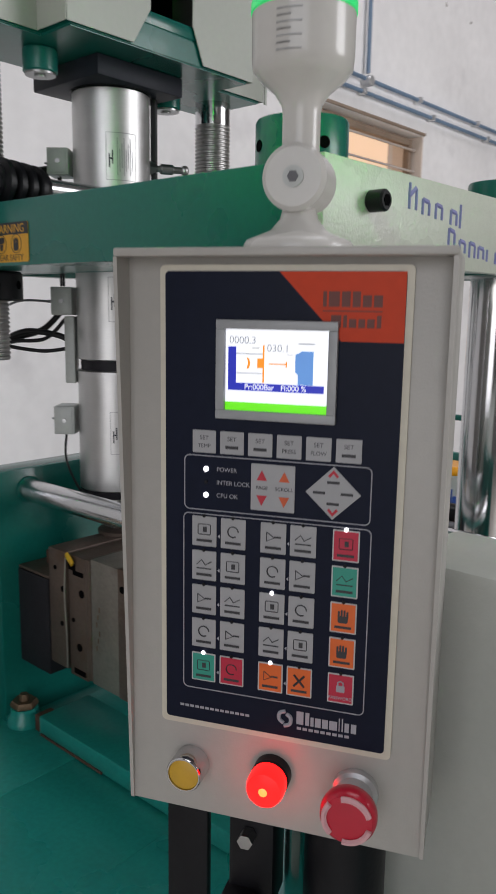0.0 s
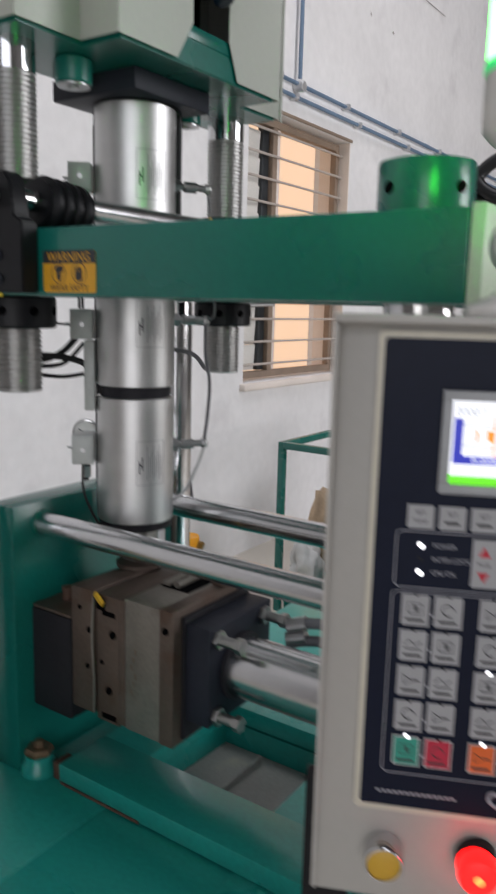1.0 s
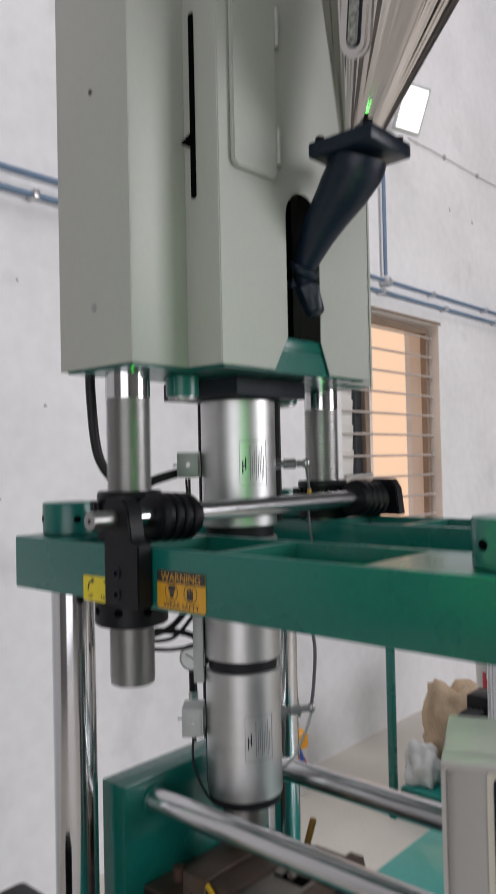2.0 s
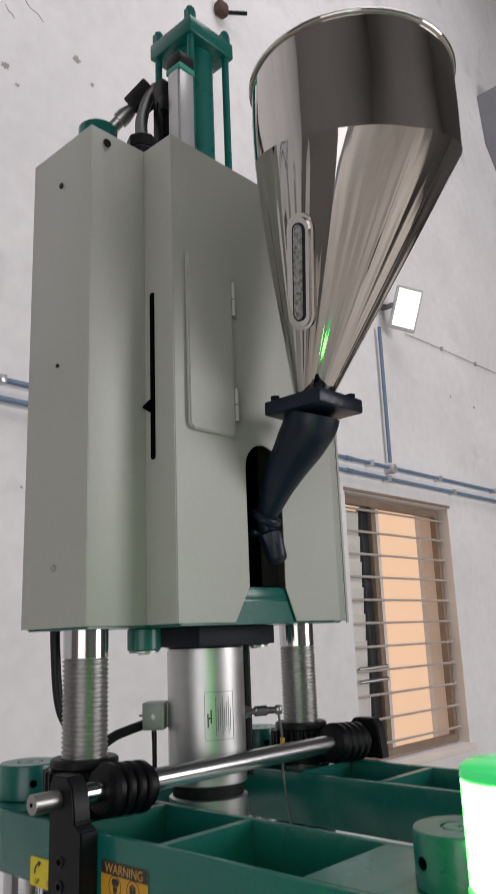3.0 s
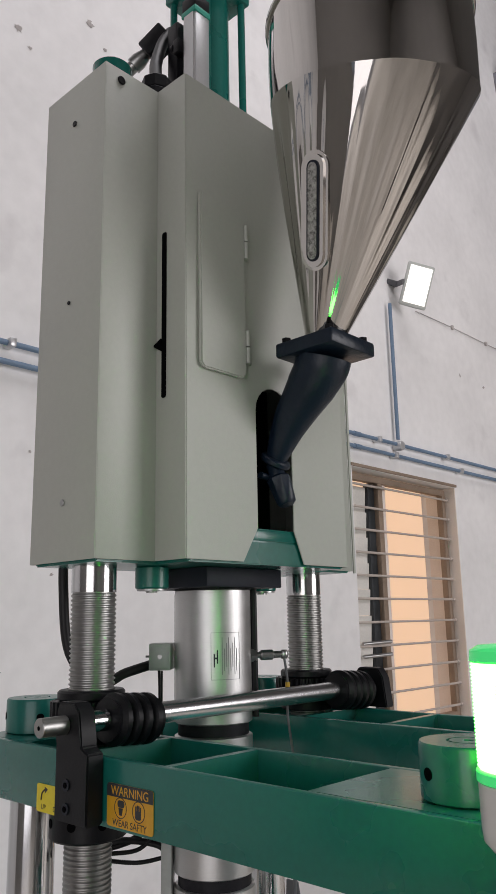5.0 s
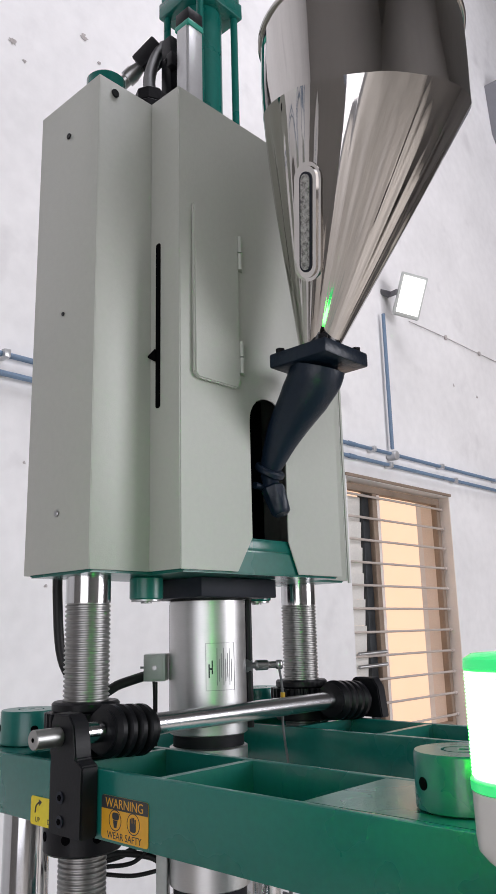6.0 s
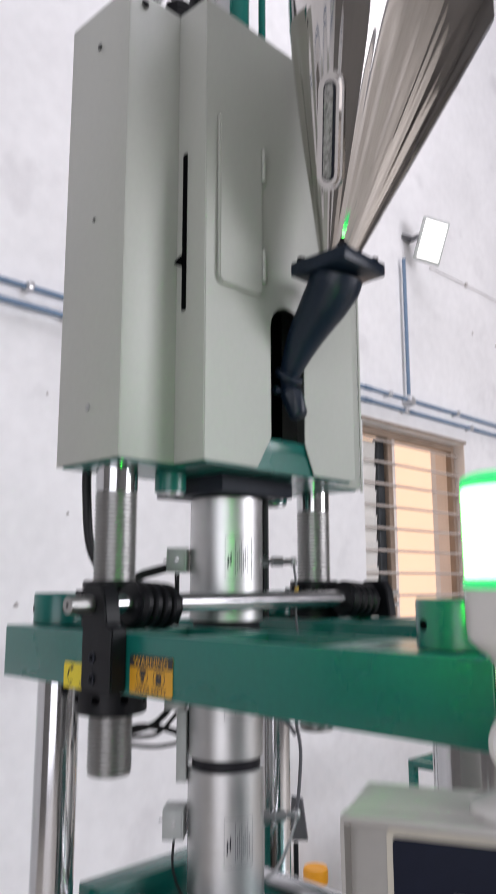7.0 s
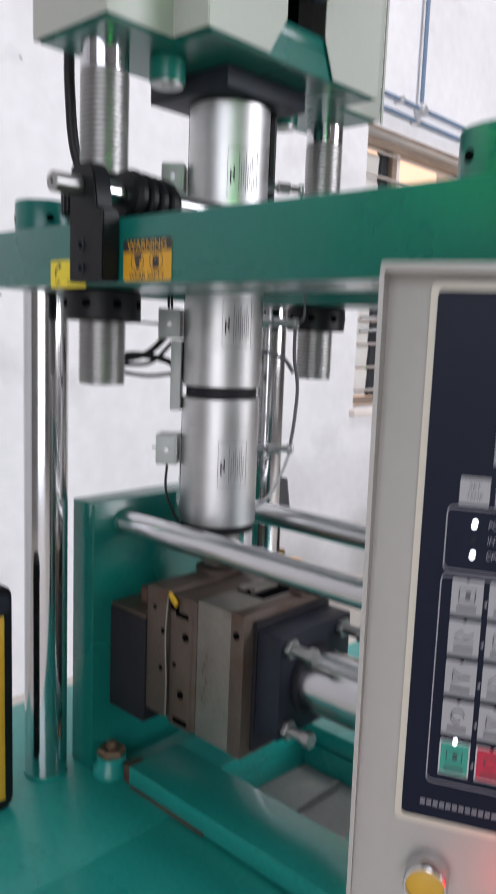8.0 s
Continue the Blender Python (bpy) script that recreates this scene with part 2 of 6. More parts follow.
def prism(bm, poly, lo, hi, axis="z", bevel=0.0):
    def at(p, h):
        return {"z": (p[0], p[1], h), "x": (h, p[0], p[1]), "y": (p[0], h, p[1])}[axis]

    a = [bm.verts.new(at(p, lo)) for p in poly]
    b = [bm.verts.new(at(p, hi)) for p in poly]
    k = len(poly)
    fs = [bm.faces.new(a[::-1]), bm.faces.new(b)]
    fs += [bm.faces.new((a[i], a[(i + 1) % k], b[(i + 1) % k], b[i])) for i in range(k)]
    bmesh.ops.recalc_face_normals(bm, faces=fs)
    if bevel:
        bmesh.ops.bevel(bm, geom=list({e for f in fs for e in f.edges}), offset=bevel, segments=2, affect="EDGES")


def link(name, bm, material, parent=None, angle=38):
    bmesh.ops.recalc_face_normals(bm, faces=bm.faces)
    me = bpy.data.meshes.new(name)
    bm.to_mesh(me)
    bm.free()
    me.materials.append(material)
    me.polygons.foreach_set("use_smooth", [True] * len(me.polygons))
    me.set_sharp_from_angle(angle=radians(angle))
    ob = new(name, me)
    ob.parent = parent
    return ob


def part(name, bm, material, parent, label=""):
    return tagged(link(name, bm, material, parent), label)


def solid(name, material, parent, build, label=""):
    bm = bmesh.new()
    build(bm)
    return part(name, bm, material, parent, label)


def boxpart(name, material, parent, dims, bevel=0.0, label=""):
    return solid(name, material, parent, lambda bm: box(bm, *dims, bevel=bevel), label)


def cylpart(name, material, parent, p0, p1, r, seg=32, ch=0.0, r2=None, label=""):
    return solid(name, material, parent, lambda bm: cyl(bm, p0, p1, r, seg, r2, ch), label)


def cablepart(name, material, parent, points, r, label=""):
    return solid(name, material, parent, lambda bm: sweep(bm, smooth_path(points), r, 10), label)


def thing(name, label, category, m=None, group="", kind=""):
    ob = new(name)
    ob.empty_display_size = 0.05
    if m is not None:
        ob.matrix_basis = m
    return tagged(ob, label, category, group, kind)


def structure(name, material, build, label=""):
    bm = bmesh.new()
    build(bm)
    return tagged(link(name, bm, material), label, kind="structure")


def lettering(name, words, material, parent, m, size, align="CENTER", squash=1.0):
    cu = bpy.data.curves.new(name, "FONT")
    cu.body, cu.size, cu.align_x, cu.align_y, cu.extrude = words, size, align, "CENTER", 0.0001
    tmp = bpy.data.objects.new(name, cu)
    scene.collection.objects.link(tmp)
    me = bpy.data.meshes.new_from_object(tmp.evaluated_get(bpy.context.evaluated_depsgraph_get()))
    bpy.data.objects.remove(tmp)
    bpy.data.curves.remove(cu)
    me.materials.clear()
    me.materials.append(material)
    me.transform(m @ Matrix.Diagonal((squash, 1, 1, 1)))
    ob = new(name, me)
    ob.parent = parent
    return ob


def rounded(x0, x1, y0, y1, r, n=5):
    out = []
    for cx, cy, a0 in ((x1 - r, y1 - r, 0), (x0 + r, y1 - r, 90), (x0 + r, y0 + r, 180), (x1 - r, y0 + r, 270)):
        out += [(cx + r * math.cos(radians(a0 + 90 * k / n)), cy + r * math.sin(radians(a0 + 90 * k / n))) for k in range(n + 1)]
    return out


# ---- the workshop ----
WX = -1.91
WIN = (3.107, 4.453, 1.149, 2.862)          # window opening on the long wall: y0, y1, z0, z1


def wall_with_hole(bm, along, at, thick, lo, hi, top, holes):
    """A wall along y or x at a plane, in pieces round its openings (a, b, z0, z1)."""
    def put(a, b, z0, z1):
        if b - a > 1e-4 and z1 - z0 > 1e-4:
            box(bm, *((at - thick, at, a, b) if along == "y" else (a, b, at - thick, at)), z0, z1)

    edge = lo
    for a, b, z0, z1 in sorted(holes):
        put(edge, a, 0, top)
        put(a, b, 0, z0)
        put(a, b, z1, top)
        edge = b
    put(edge, hi, 0, top)


structure("floor", CONCRETE, lambda bm: box(bm, WX - 0.3, 7.3, -5.3, 14.3, -0.2, 0.0), "pale cream worn workshop floor")
structure("wall_west", WALL, lambda bm: wall_with_hole(bm, "y", WX, 0.3, -5, 14, 10.0, [WIN]), "stained white limewashed workshop wall")
# three walls out of view, added to shape fill light and reflections
structure("wall_north", WALLFAR, lambda bm: box(bm, WX, 7.0, 14.0, 14.3, 0, 10.0), "unseen plain end wall, kept dark to shape reflections")
structure("wall_south", WALLFAR, lambda bm: wall_with_hole(bm, "x", -5.0, 0.3, WX, 7.0, 10.0, [(1.2, 5.2, 0.0, 4.3)]), "unseen plain dark wall with an added opening for the south lamp")
structure("wall_east", WALLFAR, lambda bm: wall_with_hole(bm, "y", 7.3, 0.3, -5, 14, 10.0, [(2.0, 6.4, 1.4, 5.0)]), "unseen plain dark wall with an added opening for the east lamp")


def ceiling_mesh(bm):
    box(bm, WX - 0.3, 7.3, -5.3, -1.4, 10.0, 10.15)
    box(bm, WX - 0.3, 7.3, 3.8, 14.3, 10.0, 10.15)
    box(bm, WX - 0.3, -1.2, -1.4, 3.8, 10.0, 10.15)
    box(bm, 4.4, 7.3, -1.4, 3.8, 10.0, 10.15)


# added roof out of view, open where its lamp hangs
structure("ceiling", CEIL, ceiling_mesh, "unseen dark roof with an added opening for the roof lamp")
structure("ground", CONCRETE, lambda bm: box(bm, -60, 60, -60, 60, -0.5, -0.21), "paved yard outside the workshop")
# backdrop wall that glows by itself instead of being lit by the sun
structure("backdrop", PEACH, lambda bm: box(bm, -4.0, -3.9, -0.5, 9.5, -0.2, 6.0), "peach coloured yard wall beyond the window, glowing in place of sunlight")


def window():
    y0, y1, z0, z1 = WIN
    win = tagged(boxpart("window_1", REVEAL, None, (WX - 0.3, WX - 0.26, y0, y0 + 0.014, z0, z1)), "brown framed barred window, one side open on a glowing peach wall", kind="structure")
    d = WX - 0.13
    for name, dims in (("window_frame", (d, d + 0.05, y0 + 0.014, y0 + 0.06, z0 + 0.014, z1 - 0.014)), ("window_frame", (d, d + 0.05, y1 - 0.06, y1 - 0.014, z0 + 0.014, z1 - 0.014)),
                       ("window_frame", (d, d + 0.05, y0 + 0.06, y1 - 0.06, z1 - 0.06, z1 - 0.014)), ("window_frame", (d, d + 0.05, y0 + 0.06, y1 - 0.06, z0 + 0.014, z0 + 0.06)),
                       ("mullion", (d, d + 0.05, 3.515, 3.569, z0 + 0.06, z1 - 0.06))):
        boxpart(name, FRAMEWOOD, win, dims, 0.004)
    boxpart("jamb_strip", REVEAL, win, (d + 0.004, d + 0.046, 3.573, 3.61, z0 + 0.064, z1 - 0.064), 0.003, "pale jamb strip")
    for k in range(9):
        za = z0 + 0.068 + k * 0.173
        pane = boxpart("pane", PANE, win, (-0.004, 0.004, 3.175, 3.43, -0.086, 0.086))
        pane.matrix_basis = Matrix.Translation((d - 0.007, 0, za + 0.082)) @ Matrix.Rotation(radians(4), 4, "Y")
    for k in range(11):
        zz = z0 + 0.109 + k * 0.151
        cylpart("bar", BARS, win, (WX - 0.06, y0 - 0.007, zz), (WX - 0.06, y1 + 0.007, zz), 0.0085, 10)
        cylpart("bar_end", BARS, win, (WX - 0.06, y1 - 0.05, zz), (WX - 0.06, y1 - 0.03, zz), 0.013, 10)
    boxpart("sash_stile", MOTORDARK, win, (d - 0.02, d + 0.02, 3.433, 3.509, z0 + 0.064, z1 - 0.064), 0.003, "dark sash stile")
    for za in (1.645, 1.725):
        cylpart("latch", SCREW, win, (WX - 0.08, 3.25, za), (WX - 0.01, 3.47, za + 0.012), 0.012, 12, label="steel stay on the open sash")
    boxpart("window_sill", REVEAL, win, (WX - 0.29, WX + 0.04, y0 - 0.035, y1 + 0.035, z0 - 0.048, z0 - 0.003), 0.006)
    boxpart("lintel", FRAMEWOOD, win, (WX + 0.002, WX + 0.014, y0 - 0.014, y1 + 0.014, z1 + 0.003, z1 + 0.024), 0.003, "thin plaster ledge over the window")
    boxpart("reveal", REVEAL, win, (WX - 0.25, WX + 0.003, y1 - 0.012, y1 - 0.002, z0, z1))


window()


def wall_pipes():
    for name, z in (("conduit_pipe", 3.059), ("conduit_pipe", 2.974)):
        pipe = thing(name, "blue painted conduit pipe clipped along the wall", "pipe", group="wall conduits")
        cylpart("tube", PIPE, pipe, (WX + 0.037, -4.9, z - 0.004), (WX + 0.037, 13.9, z + 0.046), 0.013, 14)
        for k in range(20):
            y = -4.0 + k * 0.92 + (0.2 if z < 3.0 else 0)
            zc = z - 0.004 + 0.00266 * (y + 4.9)
            boxpart("clip", ALU, pipe, (WX + 0.002, WX + 0.066, y, y + 0.03, zc - 0.019, zc + 0.019), 0.004)
        for y in (0.4, 3.1, 5.8):
            zc = z - 0.004 + 0.00266 * (y + 4.9)
            cylpart("coupler", PIPE, pipe, (WX + 0.037, y, zc), (WX + 0.037, y + 0.07, zc), 0.0165, 14)
    drop = thing("lamp_conduit", "vertical blue conduit from the wall lamp to the pipe run", "pipe")
    cylpart("tube", PIPE, drop, (WX + 0.037, 3.63, 3.115), (WX + 0.037, 3.63, 4.14), 0.0135, 14)
    cylpart("junction_box", ALU, drop, (WX + 0.002, 3.63, 3.066), (WX + 0.075, 3.63, 3.066), 0.034, 24, 0.006, label="small white junction box")


wall_pipes()


def flood_lamp():
    lamp = thing("flood_lamp", "lit LED flood lamp on a wall bracket", "lamp", Matrix.Translation((WX + 0.204, 3.759, 4.27)) @ pose(0, 0, 0, -12, 16, -38))
    boxpart("housing", JBOX, lamp, (-0.034, 0.0, -0.105, 0.105, -0.163, 0.163), 0.013, "pale grey lamp housing")
    boxpart("glass", LAMPGLOW, lamp, (0.0007, 0.004, -0.086, 0.086, -0.138, 0.138), 0.0012, "bright glowing glass")
    solid("bracket", TAGGREY, lamp, lambda bm: (box(bm, -0.14, -0.0, -0.122, -0.11, -0.02, 0.02), box(bm, -0.27, -0.12, -0.2, -0.115, -0.02, 0.02)))


flood_lamp()


def wall_stains():
    random.seed(5)
    for y, z, r in ((0.59, 4.65, 0.034), (0.66, 4.58, 0.02), (1.43, 4.24, 0.027), (1.39, 4.21, 0.02), (0.99, 4.92, 0.034), (1.09, 4.82, 0.017), (4.69, 3.83, 0.027), (5.1, 3.81, 0.024), (0.41, 1.93, 0.02), (0.65, 1.71, 0.02),
                    (0.48, 2.39, 0.017), (0.88, 2.1, 0.014), (0.27, 1.52, 0.02), (1.8, 5.02, 0.027), (0.15, 2.15, 0.016), (0.32, 2.55, 0.013), (0.05, 1.75, 0.022), (-0.2, 2.4, 0.02), (0.75, 2.62, 0.012)):
        def blot(bm, y=y, z=z, r=r):
            pts = [(y + 0.7 * r * (0.35 + 0.9 * random.random()) * math.cos(a), z + 0.7 * r * (0.25 + 0.8 * random.random()) * math.sin(a)) for a in [2 * math.pi * k / 17 for k in range(17)]]
            prism(bm, pts, WX + 0.001, WX + 0.003, "x")
        structure("plaster_chip", STAIN, blot, "small dark chip in the plaster")
    for y, z, dy, dz in ((0.68, 5.09, 0.11, -0.07), (0.58, 4.99, 0.05, -0.05)):
        structure("plaster_crack", STAIN, lambda bm, y=y, z=z, dy=dy, dz=dz: sweep(bm, smooth_path([(WX + 0.001, y, z), (WX + 0.001, y + 0.3 * dy, z + 0.45 * dz), (WX + 0.001, y + 0.7 * dy, z + 0.6 * dz), (WX + 0.001, y + dy, z + dz)], 4), 0.002, 5), "thin crack in the plaster")


wall_stains()
wire = thing("lamp_wire", "thin grey wire pinned along the wall from the lamp", "wire")
cablepart("wire", STAIN, wire, [(WX + 0.007, 4.045, 4.209), (WX + 0.007, 4.609, 4.226), (WX + 0.007, 5.201, 4.232), (WX + 0.007, 6.153, 4.249)], 0.0034)
for y, z in ((4.609, 4.226), (5.201, 4.232)):
    boxpart("pin", STAIN, wire, (WX + 0.001, WX + 0.02, y - 0.014, y + 0.014, z - 0.017, z + 0.017), 0.004)
nail = thing("wall_hook", "rusty hook and rag fixed high on the wall", "hook")
solid("plug", RUST, nail, lambda bm: box(bm, WX + 0.001, WX + 0.068, 2.019, 2.107, 5.868, 5.963, 0.02))
cylpart("hook", BLACKOX, nail, (WX + 0.02, 2.073, 5.909), (WX + 0.11, 2.223, 5.936), 0.0136, 8)
structure("corbel", SOFFIT, lambda bm: prism(bm, [(5.949, 7.4), (6.017, 6.86), (6.289, 6.52), (13.9, 6.38), (13.9, 7.4)], WX + 0.002, WX + 0.41, "x"), "grey concrete corbel under the roof")


# ---- the press frame ----
BX0, BX1, BZ0, BZ1 = -0.21, 0.685, 1.645, 1.729
COLS = ((-0.165, -0.243), (0.61, -0.243), (-0.145, 0.283), (0.61, 0.243))
BEDZ = 0.812


def press_frame():
    fr = thing("press_frame", "teal green machine frame with chromed columns and box beams", "machine frame")
    bm = bmesh.new()
    # the bed top, round the drop chute
    hx0, hx1, hy0, hy1 = 0.085, 0.345, -0.055, 0.18
    box(bm, -0.42, hx0, -0.52, 0.52, 0.12, BEDZ, 0.006)
    box(bm, hx1, 1.7, -0.52, 0.52, 0.12, BEDZ, 0.006)
    box(bm, hx0 - 0.004, hx1 + 0.004, -0.518, hy0, 0.124, BEDZ - 0.003)
    box(bm, hx0 - 0.004, hx1 + 0.004, hy1, 0.518, 0.124, BEDZ - 0.003)
    bed = part("bed", bm, BEDGREEN, fr, "glossy teal painted machine bed")
    boxpart("rear_apron", BEDGREEN, fr, (-0.15, 1.69, 0.5205, 0.95, 0.12, BEDZ - 0.008), 0.006, "teal apron behind the bed")
    # raised ways on which the clamp stands
    for dims, edge in (((-0.026, 1.2, -0.168, hy0, BEDZ + 0.001, BEDZ + 0.036), 0.002), ((-0.026, 1.2, hy1, 0.26, BEDZ + 0.001, BEDZ + 0.036), 0.002),
                       ((-0.025, hx0, hy0 - 0.002, hy1 + 0.002, BEDZ + 0.001, BEDZ + 0.0355), 0.0), ((hx1, 1.19, hy0 - 0.002, hy1 + 0.002, BEDZ + 0.001, BEDZ + 0.0355), 0.0)):
        boxpart("way", BEDGREEN, fr, dims, edge, "raised teal slideway round the drop opening")
    boxpart("key_end", RUST, fr, (-0.042, -0.0265, -0.167, -0.132, BEDZ + 0.002, BEDZ + 0.034), 0.002, "rusty key end")
    boxpart("seam", RUST, fr, (-0.02, 0.16, -0.171, -0.1682, BEDZ + 0.001, BEDZ + 0.005), 0.0, "rusty seam line")
    solid("chute", TUBGREY, fr, lambda bm: (prism(bm, [(hy0, 0.776), (hy0, 0.77), (0.178, 0.756), (0.178, 0.762)], hx0 + 0.002, hx1 - 0.002, "x"),
                                          prism(bm, [(hy0 + 0.01, 0.777), (hy0 + 0.01, 0.782), (0.15, 0.784), (0.15, 0.765)], hx0 + 0.1, hx0 + 0.104, "x")), "grey metal chute below the opening")
    for n in range(4):
        boxpart("foot", BLACKOX, fr, (-0.36 + 1.85 * (n % 2), -0.24 + 1.85 * (n % 2), -0.48 + 0.84 * (n // 2), -0.36 + 0.84 * (n // 2), 0.0, 0.119), 0.01)
    # rest pad with a bolt
    solid("rest_pad", BEDGREEN, fr, lambda bm: lathe(bm, [(0.026, 0), (0.026, 0.012), (0.021, 0.02), (0.02, 0.034)], Matrix.Translation((-0.082, -0.163, BEDZ + 0.0005)) @ Matrix.Diagonal((1.25, 1.25, 1.0, 1)), 24))
    solid("rest_bolt", RUSTBOLT, fr, lambda bm: (lathe(bm, [(0.02, 0), (0.021, 0.004), (0.018, 0.01)], Matrix.Translation((-0.082, -0.163, BEDZ + 0.035)) @ Matrix.Diagonal((1.25, 1.25, 1.2, 1)), 6), lathe(bm, [(0.01, 0), (0.008, 0.012)], Matrix.Translation((-0.082, -0.163, BEDZ + 0.047)), 6)), "worn brass coloured hexagon bolt")
    for x, y in COLS:
        cylpart("column", CHROME, fr, (x, y, BEDZ - 0.02), (x, y, BZ0 - 0.001), 0.036, 48)
        cylpart("column_foot", BEDGREEN, fr, (x, y, BEDZ + 0.0005), (x, y, BEDZ + 0.006), 0.0375, 40)

    def cap(bm, x, y):
        lathe(bm, [(0.046, BZ1 + 0.0005), (0.048, BZ1 + 0.002), (0.048, BZ1 + 0.05), (0.0465, BZ1 + 0.053), (0.021, BZ1 + 0.053), (0.021, BZ1 + 0.051), (0.018, BZ1 + 0.051), (0.018, BZ1 + 0.053), (0.006, BZ1 + 0.053), (0.005, BZ1 + 0.049)], Matrix.Translation((x, y, 0)), 48)

    for x, y in COLS:
        c = solid("column_nut", GREEN, fr, lambda bm, x=x, y=y: cap(bm, x, y), "round teal column nut")
        for a in (45, 135, 225, 315):
            d = Vector((math.cos(radians(a + 20)), math.sin(radians(a + 20)), 0))
            p = Vector((x, y, BZ1 + 0.026))
            # flat near-black disc paints the shade of the hole
            cylpart("spanner_hole", SHADEBLACK, c, p + d * 0.0475, p + d * 0.0486, 0.006, 14)

    # two box beams, each with plates, webs and open pockets
    for s in (-1, 1):
        out0, out1 = s * 0.324, s * 0.312
        in0, in1 = s * 0.158, s * 0.146

        def yb(a, b):
            return (a, b) if a < b else (b, a)

        gap = yb(out1 - s * 0.0005, in0 + s * 0.0005)
        beam = boxpart("beam", GREEN, fr, (BX0, BX1, *yb(out0, out1), BZ0, BZ1), 0.0025, "teal painted box beam with open pockets")
        boxpart("inner_plate", GREEN, beam, (BX0, BX1, *yb(in0, in1), BZ0, BZ1), 0.0025)
        boxpart("bottom_plate", GREEN, beam, (BX0 + 0.001, BX1 - 0.001, *gap, BZ0 + 0.001, BZ0 + 0.012))
        boxpart("top_pad", GREEN, beam, (0.475, BX1 - 0.0005, *gap, BZ1 - 0.02, BZ1 - 0.0003))
        boxpart("top_pad", GREEN, beam, (BX0 + 0.0005, -0.085, *gap, BZ1 - 0.02, BZ1 - 0.0003))
        for x in (-0.0845, 0.06, 0.238, 0.4625):
            boxpart("web", GREEN, beam, (x, x + 0.012, *gap, BZ0 + 0.0125, BZ1 - 0.0006))
    for x0, x1 in ((BX0 + 0.0, BX0 + 0.05), (0.55, BX1 - 0.001)):
        boxpart("cross_beam", GREEN, fr, (x0, x1, -0.1455, 0.1455, BZ0 + 0.002, BZ1 - 0.002), 0.002)
    side = boxpart("side_plate", SIDEPAINT, fr, (BX1 + 0.0005, BX1 + 0.014, -0.324, 0.324, BZ0 - 0.004, BZ1 + 0.003), 0.002, "pale side plate with faded blue violet maker's mark")
    # maker's mark, as plain bars
    def stroke(pts, w=0.0032):
        for (ya, za), (yb_, zb) in zip(pts, pts[1:]):
            solid("maker_mark", BLUEINK, side, lambda bm: sweep(bm, [(BX1 + 0.0125, ya, za), (BX1 + 0.0125, yb_, zb)], w, 6))

    for n, (y, z, h) in enumerate(((-0.175, 1.698, 0.026), (-0.147, 1.695, 0.016), (-0.118, 1.693, 0.016), (-0.083, 1.69, 0.016), (-0.06, 1.688, 0.026), (-0.085, 1.664, 0.022), (-0.058, 1.661, 0.014), (-0.032, 1.657, 0.018), (-0.008, 1.657, 0.014), (0.016, 1.655, 0.014), (0.04, 1.653, 0.014))):
        stroke([(y, z), (y, z + h)])
        if n not in (4, 9):
            stroke([(y + 0.001, z + h * (0.5 if n == 0 else 0.95)), (y + 0.013, z + h * 0.85)])
            stroke([(y + 0.014, z + h * 0.8), (y + 0.014, z)])

    bolt = cylpart("stop_bolt", BLACKOX, fr, (BX1 + 0.0145, -0.25, 1.697), (BX1 + 0.034, -0.25, 1.697), 0.0105, 24, 0.002, label="black socket head bolt")
    cylpart("hex_socket", SHADEBLACK, bolt, (BX1 + 0.0342, -0.25, 1.697), (BX1 + 0.0346, -0.25, 1.697), 0.006, 6)
    return fr


press_frame()


def label_plate(name, label, m, w, h, base):
    ob = thing(name, label, "sign", m)
    solid("backing", base, ob, lambda bm: prism(bm, rounded(0, w, -h, 0, 0.004), 0.0, 0.0006))
    return ob


FRONT = Matrix(((1, 0, 0, 0), (0, 0, -1, 0), (0, 1, 0, 0), (0, 0, 0, 1)))   # sheet on a face that looks to -y
warn = label_plate("warning_sign", "amber and black warning sticker on the green beam", Matrix.Translation((0.141, -0.3246, 1.7005)) @ FRONT, 0.092, 0.051, AMBERLBL)
solid("band", INK, warn, lambda bm: prism(bm, [(0.0, -0.0155)] + [(0.092, -0.0155)] + [p for p in rounded(0, 0.092, -0.0155, 0, 0.004) if p[1] > -0.006], 0.0007, 0.0009))
lettering("word", "WARNING", AMBERLBL, warn, Matrix.Translation((0.046, -0.0085, 0.001)), 0.0155, squash=1.0)
lettering("word", "WEAR SAFTY", INK, warn, Matrix.Translation((0.046, -0.0455, 0.0008)), 0.0115, squash=1.0)
for cx in (0.028, 0.064):
    solid("pictogram", INK, warn, lambda bm, cx=cx: lathe(bm, [(0.0125, 0.0007), (0.0125, 0.0009), (0.0115, 0.0009), (0.0115, 0.0007)], Matrix.Translation((cx, -0.0275, 0)), 28, cap=False))
solid("pictogram", INK, warn, lambda bm: (prism(bm, rounded(0.022, 0.036, -0.027, -0.0185, 0.004), 0.0007, 0.0009), prism(bm, [(0.024, -0.0275), (0.033, -0.0275), (0.031, -0.036), (0.026, -0.036)], 0.0007, 0.00088)))
solid("pictogram", INK, warn, lambda bm: ([prism(bm, rounded(0.0575 + 0.003 * k, 0.0598 + 0.003 * k, -0.03, -0.019 - 0.0015 * abs(k - 1.5), 0.001), 0.0007, 0.0009) for k in range(4)],
                                          prism(bm, rounded(0.0575, 0.069, -0.0365, -0.0265, 0.003), 0.00072, 0.00092)))
